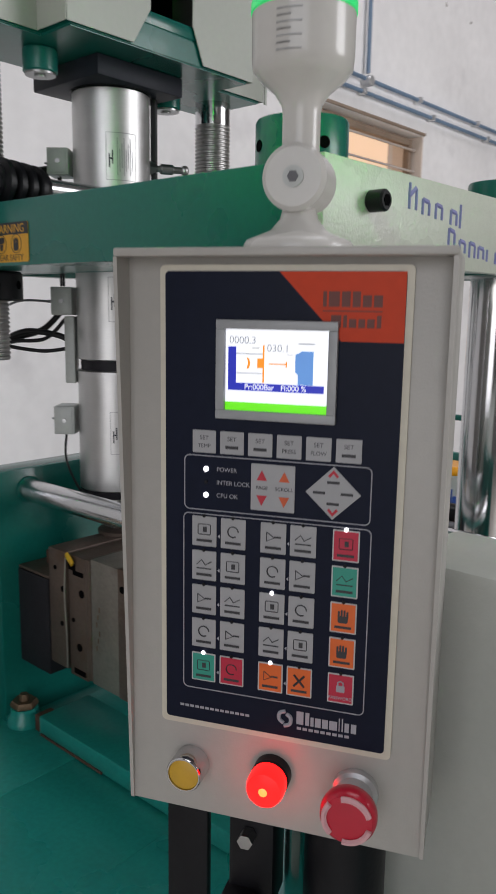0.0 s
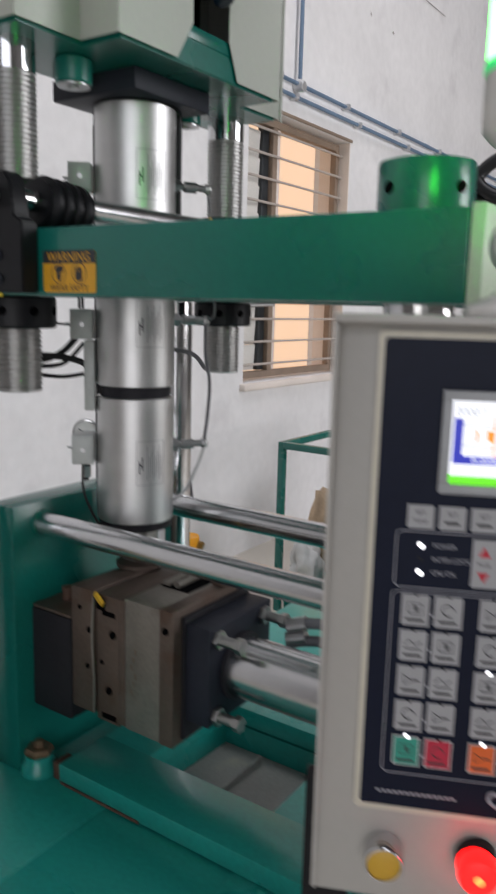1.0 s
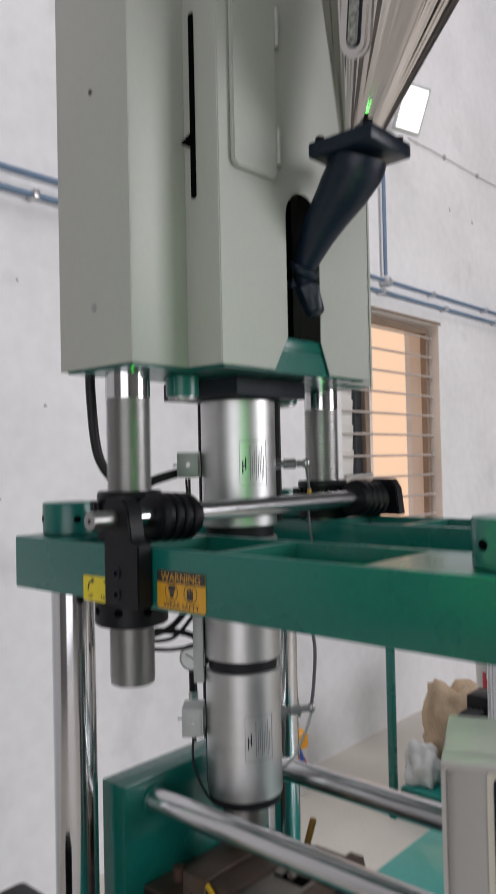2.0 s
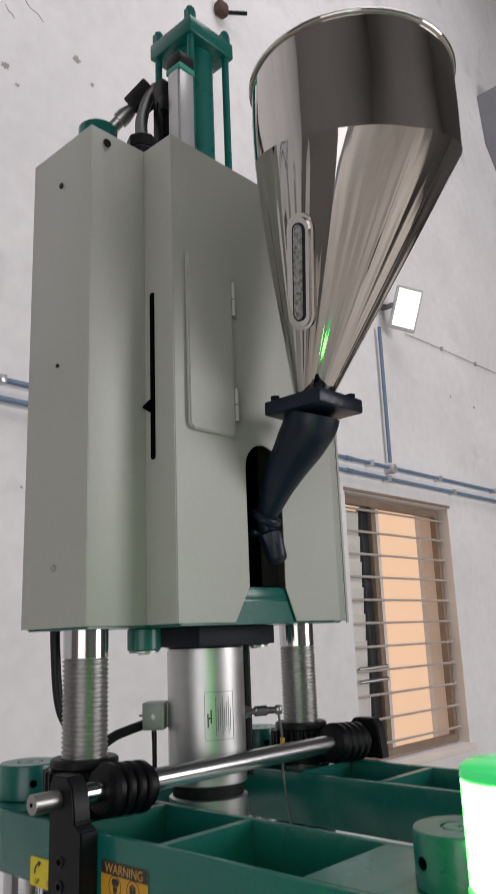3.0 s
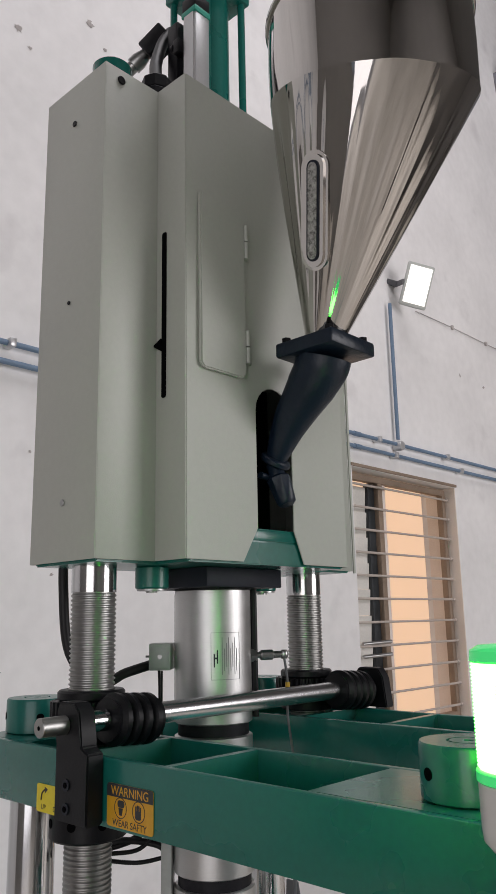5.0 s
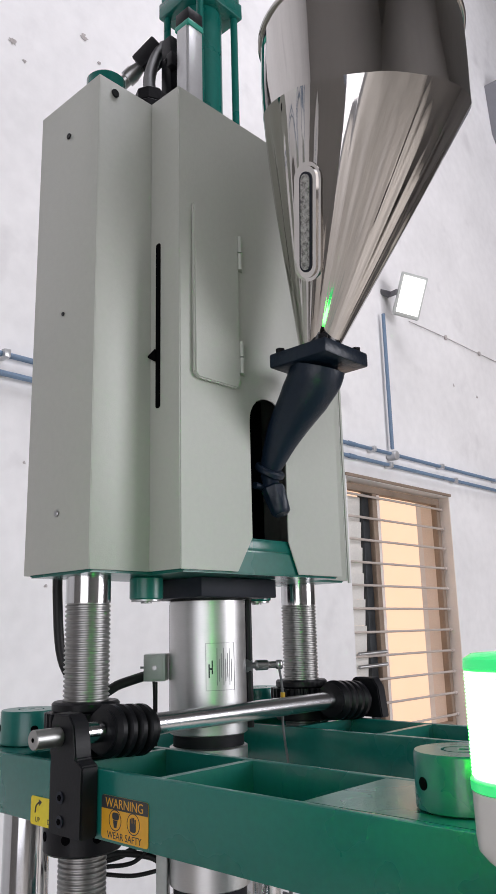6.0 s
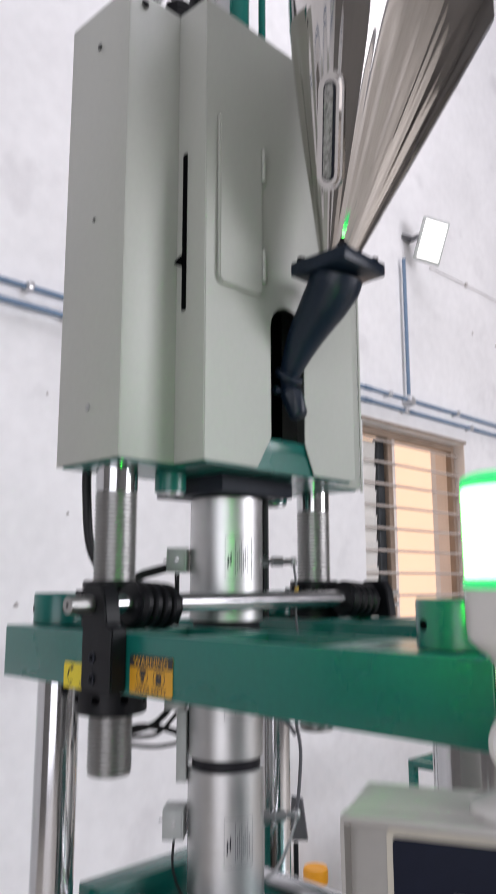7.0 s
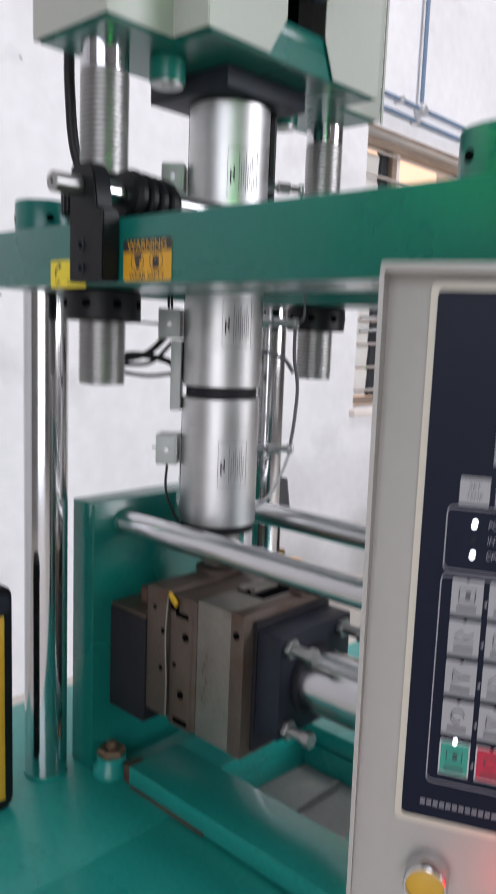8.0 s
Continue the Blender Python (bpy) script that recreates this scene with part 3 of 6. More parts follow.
arrows = label_plate("direction_label", "yellow arrow label on the green beam", Matrix.Translation((-0.024, -0.3246, 1.68)) @ FRONT, 0.085, 0.037, YELLOWLBL)
for cx, sgn, word in ((0.018, 1, "UP"), (0.058, -1, "DOWN")):
    solid("arrow", INK, arrows, lambda bm, cx=cx, sgn=sgn: (sweep(bm, smooth_path([(cx - 0.006 * sgn, -0.021, 0.0008), (cx - 0.004 * sgn, -0.012, 0.0008), (cx + 0.003 * sgn, -0.007, 0.0008)]), 0.0011, 6),
                                                         prism(bm, [(cx + 0.002 * sgn, -0.003), (cx + 0.010 * sgn, -0.006), (cx + 0.003 * sgn, -0.012)], 0.0007, 0.0009)))
    lettering("word", word, INK, arrows, Matrix.Translation((cx, -0.03, 0.0008)), 0.0095)


# ---- screw jacks that carry the injection unit ----
def threaded(bm, x, y, z0, z1, r, pitch=0.0068, depth=0.0024):
    prof, z = [(r - depth, z0)], z0 + 0.001
    while z + pitch < z1:
        prof += [(r - depth, z), (r, z + pitch * 0.28), (r, z + pitch * 0.52), (r - depth, z + pitch * 0.8)]
        z += pitch
    prof += [(r - depth, z1)]
    lathe(bm, prof, Matrix.Translation((x, y, 0)), 40)


RY, SHX, SHZ = 0.253, 0.082, 1.768


def worm(bm, y0, y1):
    n, prof = 4, []
    length = y1 - y0
    prof.append((0.018, 0))
    prof.append((0.03, 0.002))
    core, top = 0.028, 0.036
    for k in range(n):
        a = 0.008 + (length - 0.016) * k / n
        p = (length - 0.016) / n
        prof += [(core, a), (top, a + p * 0.22), (top, a + p * 0.62), (core, a + p * 0.84)]
    prof += [(0.03, length - 0.004), (0.02, length)]
    m, _ = frame_to((SHX, y0, SHZ), (SHX, y1, SHZ))
    lathe(bm, prof, m @ pose(0, 0, 0, 4, 3, 0), 36)


def jacks():
    for s, lab in ((-1, "threaded lifting screw with black worm gear on the beam"), (1, "rear threaded lifting screw with black worm gear")):
        y = s * RY
        j = thing("screw_jack", lab, "screw jack", Matrix.Translation((0, y, BZ1)), group="lifting screws")
        off = Matrix.Translation((0, -y, -BZ1))

        def put(name, material, build, label="", parent=None):
            bm = bmesh.new()
            build(bm)
            bmesh.ops.transform(bm, matrix=off, verts=bm.verts)
            return part(name, bm, material, parent or j, label)

        put("screw", THREAD, lambda bm: (threaded(bm, 0, y, 1.515, 1.945, 0.0345)), "bright threaded steel screw")
        put("shank", CHROME, lambda bm: cyl(bm, (0, y, 1.9452), (0, y, 2.02), 0.0342, 40), "polished plain shank")
        put("screw_end", THREAD, lambda bm: cyl(bm, (0, y, 1.508), (0, y, 1.5148), 0.0335, 40, ch=0.002))
        # worm wheel with teeth, over the beam
        def wheel(bm):
            n, r0, r1 = 30, 0.052, 0.060
            poly = []
            for k in range(n):
                a = 2 * math.pi * k / n
                w = 2 * math.pi / n
                poly += [(r0 * math.cos(a), y + r0 * math.sin(a)), (r1 * math.cos(a + w * 0.2), y + r1 * math.sin(a + w * 0.2)), (r1 * math.cos(a + w * 0.5), y + r1 * math.sin(a + w * 0.5)), (r0 * math.cos(a + w * 0.7), y + r0 * math.sin(a + w * 0.7))]
            prism(bm, poly, 1.748, 1.788)
        put("worm_wheel", BLACKOX, wheel, "black toothed worm wheel")
        put("hub", BLACKOX, lambda bm: (cyl(bm, (0, y, 1.7295), (0, y, 1.7478), 0.05, 40, ch=0.002), cyl(bm, (0, y, 1.7882), (0, y, 1.803), 0.05, 40, ch=0.003)))
        lock = put("lock_nut", BLACKOX, lambda bm: cyl(bm, (0, y, 1.6), (0, y, BZ0 - 0.0005), 0.056, 44, ch=0.003), "black round lock nut")
        for a in (-105, -60, -15, 30):
            d = Vector((math.cos(radians(a)), math.sin(radians(a)), 0))
            p = Vector((0, y, 1.624))
            put("spanner_hole", SHADEBLACK, lambda bm, p=p, d=d: cyl(bm, p + d * 0.0555, p + d * 0.0566, 0.0065, 14), parent=lock)
        if s < 0:
            put("worm", BLACKOX, lambda bm: worm(bm, -0.287, -0.196), "black ribbed worm")
        else:
            put("worm", BLACKOX, lambda bm: worm(bm, 0.235, 0.338), "black ribbed worm")
    # bearing bracket bolted to the beam face
    br = thing("bearing_bracket", "black steel bracket that holds the worm shaft", "bracket")
    bm = bmesh.new()
    prism(bm, [(0.06, 1.648), (0.133, 1.648), (0.133, 1.735), (0.118, 1.742), (0.118, 1.75), (0.112, 1.785), (0.1, 1.797), (0.066, 1.797), (0.06, 1.785)], -0.3515, -0.3255, "y", 0.002)
    part("plate", bm, BLACKOX, br)
    for z in (1.665, 1.694):
        cylpart("socket_screw", PLATESTEEL, br, (0.088, -0.3535, z), (0.088, -0.352, z), 0.0075, 20)
        cylpart("socket_screw", SHADEBLACK, br, (0.088, -0.3545, z), (0.088, -0.3537, z), 0.004, 6)
    b2 = thing("bearing_bracket", "rear black steel bracket that holds the worm shaft", "bracket")
    bm = bmesh.new()
    prism(bm, [(0.04, BZ1 + 0.0006), (0.125, BZ1 + 0.0006), (0.118, 1.785), (0.106, 1.803), (0.062, 1.803), (0.048, 1.785)], 0.3415, 0.366, "y", 0.002)
    box(bm, 0.045, 0.12, 0.325, 0.3412, BZ1 - 0.05, BZ1 - 0.002)
    part("plate", bm, BLACKOX, b2)
    sh = thing("worm_shaft", "bright steel shaft that links both worm gears", "shaft")
    cylpart("rod", GROUND, sh, (SHX, -0.1955, SHZ), (SHX, 0.2345, SHZ), 0.0155, 32)
    cylpart("pin", THREAD, sh, (SHX, -0.392, SHZ), (SHX, -0.352, SHZ), 0.0125, 28, 0.001, label="brown steel shaft end")
    cylpart("centre_hole", SHADEBLACK, sh, (SHX, -0.3924, SHZ), (SHX, -0.3921, SHZ), 0.003, 12)
    cylpart("journal", CHROME, sh, (SHX, -0.325, SHZ), (SHX, -0.2875, SHZ), 0.0145, 24)


jacks()


# ---- the injection barrel ----
def barrel():
    b = thing("injection_barrel", "satin steel vertical barrel with heater bands and terminal boxes", "barrel", Matrix.Translation((0, 0, 1.235)))

    def put(name, material, build, label="", parent=None):
        bm = bmesh.new()
        build(bm)
        bmesh.ops.transform(bm, matrix=Matrix.Translation((0, 0, -1.235)), verts=bm.verts)
        return part(name, bm, material, parent or b, label)

    R = 0.0665
    for z0, z1 in ((1.731, 1.952), (1.499, 1.712), (1.262, 1.481)):
        band = put("heater_band", SATIN, lambda bm, z0=z0, z1=z1: lathe(bm, [(R - 0.003, z0), (R, z0 + 0.002), (R, z1 - 0.002), (R - 0.003, z1)], None, 64), "satin steel heater band")
        # rating label: thin outline, a slanted mark and columns of small print in plain bars
        zc, w0, w1 = z0 + (z1 - z0) * 0.5, -47, -2

        def strip(bm, a0, a1, za, zb):
            n = max(1, int(abs(a1 - a0) / 6))
            for q in range(n):
                a = radians(a0 + (a1 - a0) * (q + 0.5) / n)
                hw = 0.5 * radians(abs(a1 - a0) / n) * R * 1.02
                box(bm, R + 0.00008, R + 0.0004, -hw, hw, za, zb, m=Matrix.Rotation(a, 4, "Z"))

        put("label_outline", JBOXDARK, lambda bm: (strip(bm, w0, w1, zc + 0.0375, zc + 0.0383), strip(bm, w0, w1, zc - 0.0383, zc - 0.0375), strip(bm, w0, w0 + 0.7, zc - 0.0375, zc + 0.0375), strip(bm, w1 - 0.7, w1, zc - 0.0375, zc + 0.0375)), parent=band)
        put("label_mark", PLATESTEEL, lambda bm: (strip(bm, -43, -41.2, zc - 0.018, zc + 0.004), strip(bm, -38.5, -36.7, zc - 0.012, zc + 0.01), strip(bm, -41, -38.6, zc - 0.005, zc - 0.002)), parent=band)
        for k in range(8):
            put("rating_print", JBOXDARK, lambda bm, k=k: strip(bm, -31 + 3.3 * k, -30 + 3.3 * k, zc - 0.03 + 0.006 * (k % 3), zc + 0.03 - 0.009 * ((k * 2) % 3)), parent=band)
        put("clamp_seam", PLATESTEEL, lambda bm, z0=z0, z1=z1: box(bm, R - 0.002, R + 0.004, -0.003, 0.003, z0 + 0.006, z1 - 0.006, m=Matrix.Rotation(radians(-152), 4, "Z")), parent=band)
    put("core", MOULDDARK, lambda bm: cyl(bm, (0, 0, 1.25), (0, 0, 1.958), 0.0605, 48), "dark barrel core between the bands")
    put("end_ring", MOULDDARK, lambda bm: lathe(bm, [(0.055, 1.248), (0.064, 1.249), (0.064, 1.2615), (0.055, 1.2618)], None, 48))
    put("nozzle_body", THREAD, lambda bm: (cyl(bm, (0, 0, 1.2), (0, 0, 1.2478), 0.04, 36, ch=0.003), cyl(bm, (0, 0, 1.182), (0, 0, 1.2), 0.022, 6, ch=0.002)), "steel nozzle body")
    put("nozzle", MOULDDARK, lambda bm: lathe(bm, [(0.012, 1.174), (0.018, 1.183), (0.02, 1.205)], None, 24))
    # terminal boxes
    ang = radians(-140)
    d = Vector((math.cos(ang), math.sin(ang), 0))
    for zc, h in ((1.84, 0.045), (1.602, 0.05), (1.387, 0.052)):
        m = Matrix.Translation((0, 0, zc)) @ Matrix.Rotation(ang, 4, "Z")
        jb = put("terminal_box", JBOX, lambda bm, m=m, h=h: box(bm, R + 0.0045, R + 0.042, -0.025, 0.025, -h / 2, h / 2, 0.002, m=m), "small grey terminal box")
        put("box_lid", JBOX, lambda bm, m=m, h=h: box(bm, R + 0.008, R + 0.038, 0.0252, 0.0272, -h / 2 + 0.003, h / 2 - 0.003, 0.001, m=m), parent=jb)
        put("screw", SCREW, lambda bm, m=m: lathe(bm, [(0.004, 0.0273), (0.004, 0.0295)], m @ Matrix.Translation((R + 0.022, 0, 0)) @ Matrix.Rotation(radians(-90), 4, "X"), 10), parent=jb)
        put("screw", SCREW, lambda bm, m=m: cyl(bm, m @ Vector((R + 0.0425, 0, 0)), m @ Vector((R + 0.052, 0, 0)), 0.002, 8), parent=jb)
    m = Matrix.Rotation(ang, 4, "Z")
    put("wire_trunking", JBOX, lambda bm: box(bm, R + 0.002, R + 0.02, -0.012, 0.02, 1.455, 1.575, 0.002, m=m), "grey cable trunking")
    # temperature probes
    pa = radians(62)
    pd = Vector((math.cos(pa), math.sin(pa), 0))
    for zc in (1.838, 1.612, 1.388):
        p = pd * R + Vector((0, 0, zc))
        pr = put("temperature_probe", SCREW, lambda bm, p=p: (cyl(bm, p + pd * 0.0005, p + pd * 0.012, 0.0125, 6), cyl(bm, p + pd * 0.0122, p + pd * 0.02, 0.0055, 14), cyl(bm, p + pd * 0.0202, p + pd * 0.045, 0.009, 16, ch=0.002),
                                                               cyl(bm, p + pd * 0.0452, p + pd * 0.06, 0.006, 12, ch=0.001)), "bright threaded temperature probe")
        put("cap", SCREW, lambda bm, p=p: lathe(bm, [(0.005, -0.008), (0.0075, -0.004), (0.0075, 0.004), (0.005, 0.008)], Matrix.Translation(p + pd * 0.066), 14), parent=pr)
    return b


barrel()


def barrel_cables():
    w = thing("sensor_cable", "grey braided probe wires looped beside the barrel", "cable")
    q = Vector((math.cos(radians(62)), math.sin(radians(62)), 0)) * (0.0665 + 0.066)
    cablepart("wire", TAGGREY, w, [q + Vector((0, 0, 1.832)), q + Vector((0.003, 0.004, 1.79)), q + Vector((0.0, 0.006, 1.73)), q + Vector((0.02, 0.0, 1.63)), q + Vector((0.0, 0.0, 1.612))], 0.0022)
    cablepart("wire", TAGGREY, w, [q + Vector((0, 0, 1.605)), q + Vector((-0.002, 0.004, 1.55)), q + Vector((0.008, 0.004, 1.5)), q + Vector((0.006, 0.002, 1.44)), q + Vector((0, 0, 1.39))], 0.0032)
    cablepart("wire", SCREW, w, [q + Vector((0, 0, 1.38)), q + Vector((-0.01, -0.01, 1.34)), q + Vector((-0.03, -0.03, 1.29)), q + Vector((-0.06, -0.09, 1.262)), (0.03, 0.02, 1.244)], 0.0028)
    cablepart("wire", TAGGREY, w, [(0.02, 0.075, 1.56), (0.05, 0.1, 1.55), q + Vector((-0.0, 0.0, 1.525))], 0.004)
    solid("ferrule", YELLOW, w, lambda bm: cyl(bm, q + Vector((0.002, 0.005, 1.777)), q + Vector((0.0025, 0.005, 1.79)), 0.0042, 10), "small yellow sleeve")
    a = thing("heater_cable", "black heater wires from the terminal boxes", "cable")
    e = Vector((math.cos(radians(-140)), math.sin(radians(-140)), 0))
    p = e * 0.095
    cablepart("wire", BLACKRUB, a, [p + Vector((0, 0, 1.816)), p + Vector((0.002, 0, 1.77)), p + Vector((0, 0, 1.66)), p + Vector((0, 0, 1.628))], 0.0022)
    cablepart("wire", BLACKRUB, a, [p + Vector((0.012, -0.004, 1.816)), p + Vector((0.012, -0.004, 1.75)), p + Vector((0.008, 0, 1.628))], 0.0022)
    cablepart("wire", BLACKRUB, a, [p + Vector((0, 0, 1.585)), p + Vector((-0.02, -0.03, 1.55)), p + Vector((-0.055, -0.075, 1.535)), p + Vector((-0.03, -0.05, 1.548)), p + Vector((0.01, 0.0, 1.535)), p + Vector((0.02, 0.0, 1.5))], 0.0055)
    cablepart("wire", BLACKRUB, a, [p + Vector((0.01, 0, 1.57)), p + Vector((-0.01, -0.03, 1.535)), p + Vector((-0.04, -0.07, 1.53)), p + Vector((-0.06, -0.08, 1.522)), p + Vector((-0.02, -0.03, 1.512)), p + Vector((0.01, 0.01, 1.518))], 0.0035)
    cablepart("wire", TAGGREY, a, [p + Vector((-0.005, -0.01, 1.6)), p + Vector((-0.05, -0.06, 1.6)), p + Vector((-0.075, -0.1, 1.565)), p + Vector((-0.06, -0.085, 1.53))], 0.0022)
    cablepart("wire", BLACKRUB, a, [p + Vector((0.01, -0.004, 1.36)), p + Vector((0.014, -0.008, 1.31)), (-0.04, -0.05, 1.25), (-0.02, -0.03, 1.236)], 0.0022)
    u = thing("hydraulic_hose", "black power cable hanging behind the lifting screw", "cable")
    cablepart("cable", BLACKRUB, u, [(-0.15, -0.21, 2.06), (-0.15, -0.21, 1.96), (-0.14, -0.2, 1.85), (-0.11, -0.16, 1.80), (-0.09, -0.12, 1.815), (-0.075, -0.07, 1.828)], 0.0085)
    v = thing("guide_rod", "thin black vertical rod beside the barrel", "rod")
    cylpart("rod", BLACKOX, v, (0.037, 0.066, 1.735), (0.037, 0.066, 1.953), 0.006, 16)
    v = thing("riser_pipe", "black vertical riser pipe behind the press", "pipe")
    cylpart("pipe", BLACKOX, v, (-0.475, 0.385, 0.8125), (-0.475, 0.385, 2.05), 0.0095, 16)
    cylpart("flange", BLACKOX, v, (-0.475, 0.385, 0.0), (-0.475, 0.385, 0.8122), 0.014, 16)


barrel_cables()


# ---- the injection unit: cover, base plate, cylinder ----
HX0, HXN, HXW, HYN, HYW, HZ0, HZ1 = -0.091, 0.081, 0.152, 0.312, 0.198, 1.99, 2.81


def hood():
    h = thing("machine_cover", "pale grey sheet metal cover of the injection unit", "cover", Matrix.Translation((0, 0, HZ0)))

    def put(name, material, build, label="", parent=None):
        bm = bmesh.new()
        build(bm)
        bmesh.ops.transform(bm, matrix=Matrix.Translation((0, 0, -HZ0)), verts=bm.verts)
        return part(name, bm, material, parent or h, label)

    t = 0.002
    # bent sheet, seen from above; the wide face has a slot for the feed pipe
    for name, dims in (("end_sheet", (HX0, HXN, -HYN, -HYN + t, HZ0, HZ1)), ("end_sheet", (HX0, HXN, HYN - t, HYN, HZ0, HZ1)), ("back_sheet", (HX0, HX0 + t, -HYN + t, HYN - t, HZ0, HZ1)),
                       ("side_sheet", (HXN - t, HXN, -HYN + t, -HYW, HZ0, HZ1)), ("side_sheet", (HXN - t, HXN, HYW, HYN - t, HZ0, HZ1)), ("step_sheet", (HXN, HXW - 0.001, -HYW - t, -HYW, HZ0, HZ1)),
                       ("step_sheet", (HXN, HXW - 0.001, HYW, HYW + t, HZ0, HZ1)), ("top_sheet", (HX0 + t, HXN - t, -HYN + t, HYN - t, HZ1 - t, HZ1)), ("top_sheet", (HXN - t, HXW - t, -HYW, HYW, HZ1 - t, HZ1))):
        put(name, HOOD, lambda bm, dims=dims: box(bm, *dims, bevel=0.0008), "pale grey sheet metal panel")
    s0, s1, sz, sw = -0.041, 0.049, 2.046, 2.29

    def face(bm):
        n = 10
        arc = [(0.004 + 0.045 * math.cos(radians(180 - 180 * k / n)), 2.245 + 0.045 * math.sin(radians(180 - 180 * k / n))) for k in range(n + 1)]
        poly = [(-HYW, HZ0), (-0.076, HZ0), (s0, sz)] + [(y, z) for y, z in arc] + [(s1, sz), (0.074, HZ0), (HYW, HZ0), (HYW, HZ1), (-HYW, HZ1)]
        prism(bm, poly, HXW - t, HXW, "x", 0.0006)

    put("front_sheet", HOOD, face, "pale grey face with a feed slot")
    put("edge_strip", HOOD, lambda bm: box(bm, HXN, HXN + 0.003, HYN + 0.0003, HYN + 0.006, HZ0 - 0.004, HZ1))
    door = put("hatch", HOOD, lambda bm: prism(bm, [(-0.174, 2.299), (-0.166, 2.291), (-0.078, 2.291), (-0.07, 2.299), (-0.07, 2.582), (-0.086, 2.597), (-0.174, 2.597)], HXW + 0.0005, HXW + 0.009, "x", 0.0022), "rounded grey inspection hatch")
    for z0, z1 in ((2.51, 2.572), (2.32, 2.377)):
        put("hinge", HOOD, lambda bm, z0=z0, z1=z1: (box(bm, HXW + 0.0005, HXW + 0.003, -0.066, -0.052, z0, z1, 0.0006), cyl(bm, (HXW + 0.0075, -0.0655, z0), (HXW + 0.0075, -0.0655, 0.5 * (z0 + z1) - 0.001), 0.0045, 12), cyl(bm, (HXW + 0.0075, -0.0655, 0.5 * (z0 + z1) + 0.001), (HXW + 0.0075, -0.0655, z1), 0.0045, 12)), "small grey hinge", door)
    for z in (2.079, 2.405, 2.732):
        put("screw", BLACKOX if z > 2.3 else SCREW, lambda bm, z=z: (cyl(bm, (-0.003, -HYN - 0.0004, z), (-0.003, -HYN - 0.003, z), 0.0055 if z != 2.405 else 0.0035, 14, ch=0.001)))
    put("socket_screw", BLACKOX, lambda bm: cyl(bm, (HXN + 0.0004, -0.281, 2.788), (HXN + 0.004, -0.281, 2.788), 0.0075, 18, ch=0.001), "black socket screw")
    # no slot is cut: a strip on the sheet carries its shade as colour
    put("scale_slot", SHADEBLACK, lambda bm: prism(bm, rounded(0.0955, 0.1065, 2.246, 2.532, 0.004), -HYW - t - 0.0012, -HYW - t - 0.0004, "y"), "near-black strip that paints the shade of the scale slot")
    put("pointer", SHADEBLACK, lambda bm: prism(bm, [(0.078, 2.336), (0.098, 2.345), (0.098, 2.324)], -HYW - 0.0075, -HYW - 0.0035, "y"), "dark pointer on the scale slot")
    put("slot_plate", GREEN, lambda bm: box(bm, HXW - 0.014, HXW - 0.006, -0.08, 0.08, HZ0 + 0.003, 2.046, 0.001), "teal plate at the foot of the feed slot")
    # added near-black sheet, painted shade inside the cover
    put("slot_lining", SHADEBLACK, lambda bm: box(bm, 0.06, 0.065, -0.08, 0.085, HZ0 + 0.004, 2.32), "near-black sheet that paints the shade behind the feed slot")
    return h


hood()


def carriage():
    c = thing("injection_carriage", "teal base plate under the cover with a dark steel flange", "machine part", Matrix.Translation((0, 0, 1.95)))
    k = Matrix.Translation((0, 0, -1.95))

    def put(name, material, build, label="", parent=None):
        bm = bmesh.new()
        build(bm)
        bmesh.ops.transform(bm, matrix=k, verts=bm.verts)
        return part(name, bm, material, parent or c, label)

    put("base_plate", GREEN, lambda bm: prism(bm, [(-0.085, -0.305), (0.076, -0.305), (0.076, -0.19), (0.147, -0.19), (0.147, 0.19), (0.076, 0.19), (0.076, 0.305), (-0.085, 0.305)], 1.9865, 2.025, "z", 0.002), "teal base plate")
    put("feed_block", GREEN, lambda bm: box(bm, 0.085, 0.1475, -0.075, 0.074, 2.0255, 2.044, 0.002))
    put("flange", PLATESTEEL, lambda bm: box(bm, -0.095, 0.083, -0.092, 0.092, 1.954, 1.986, 0.002), "dark steel square flange")
    put("collar", BLACKOX, lambda bm: cyl(bm, (0, 0, 1.9522), (0, 0, 1.9538), 0.069, 48))
    for x, y in ((0.02, -0.155), (0.005, 0.124)):
        st = put("guide_boss", GREEN, lambda bm, x=x, y=y: cyl(bm, (x, y, 1.951), (x, y, 1.986), 0.027, 32, ch=0.002), "round teal guide boss")
        put("washer", SCREW, lambda bm, x=x, y=y: (cyl(bm, (x, y, 1.948), (x, y, 1.9508), 0.024, 28), cyl(bm, (x, y, 1.945), (x, y, 1.9478), 0.009, 16)), parent=st)
    put("screw_column", CHROME, lambda bm: cyl(bm, (0.1, -0.008, 2.0445), (0.1, -0.008, 2.13), 0.004, 12), "thin bright rod inside the slot")


carriage()


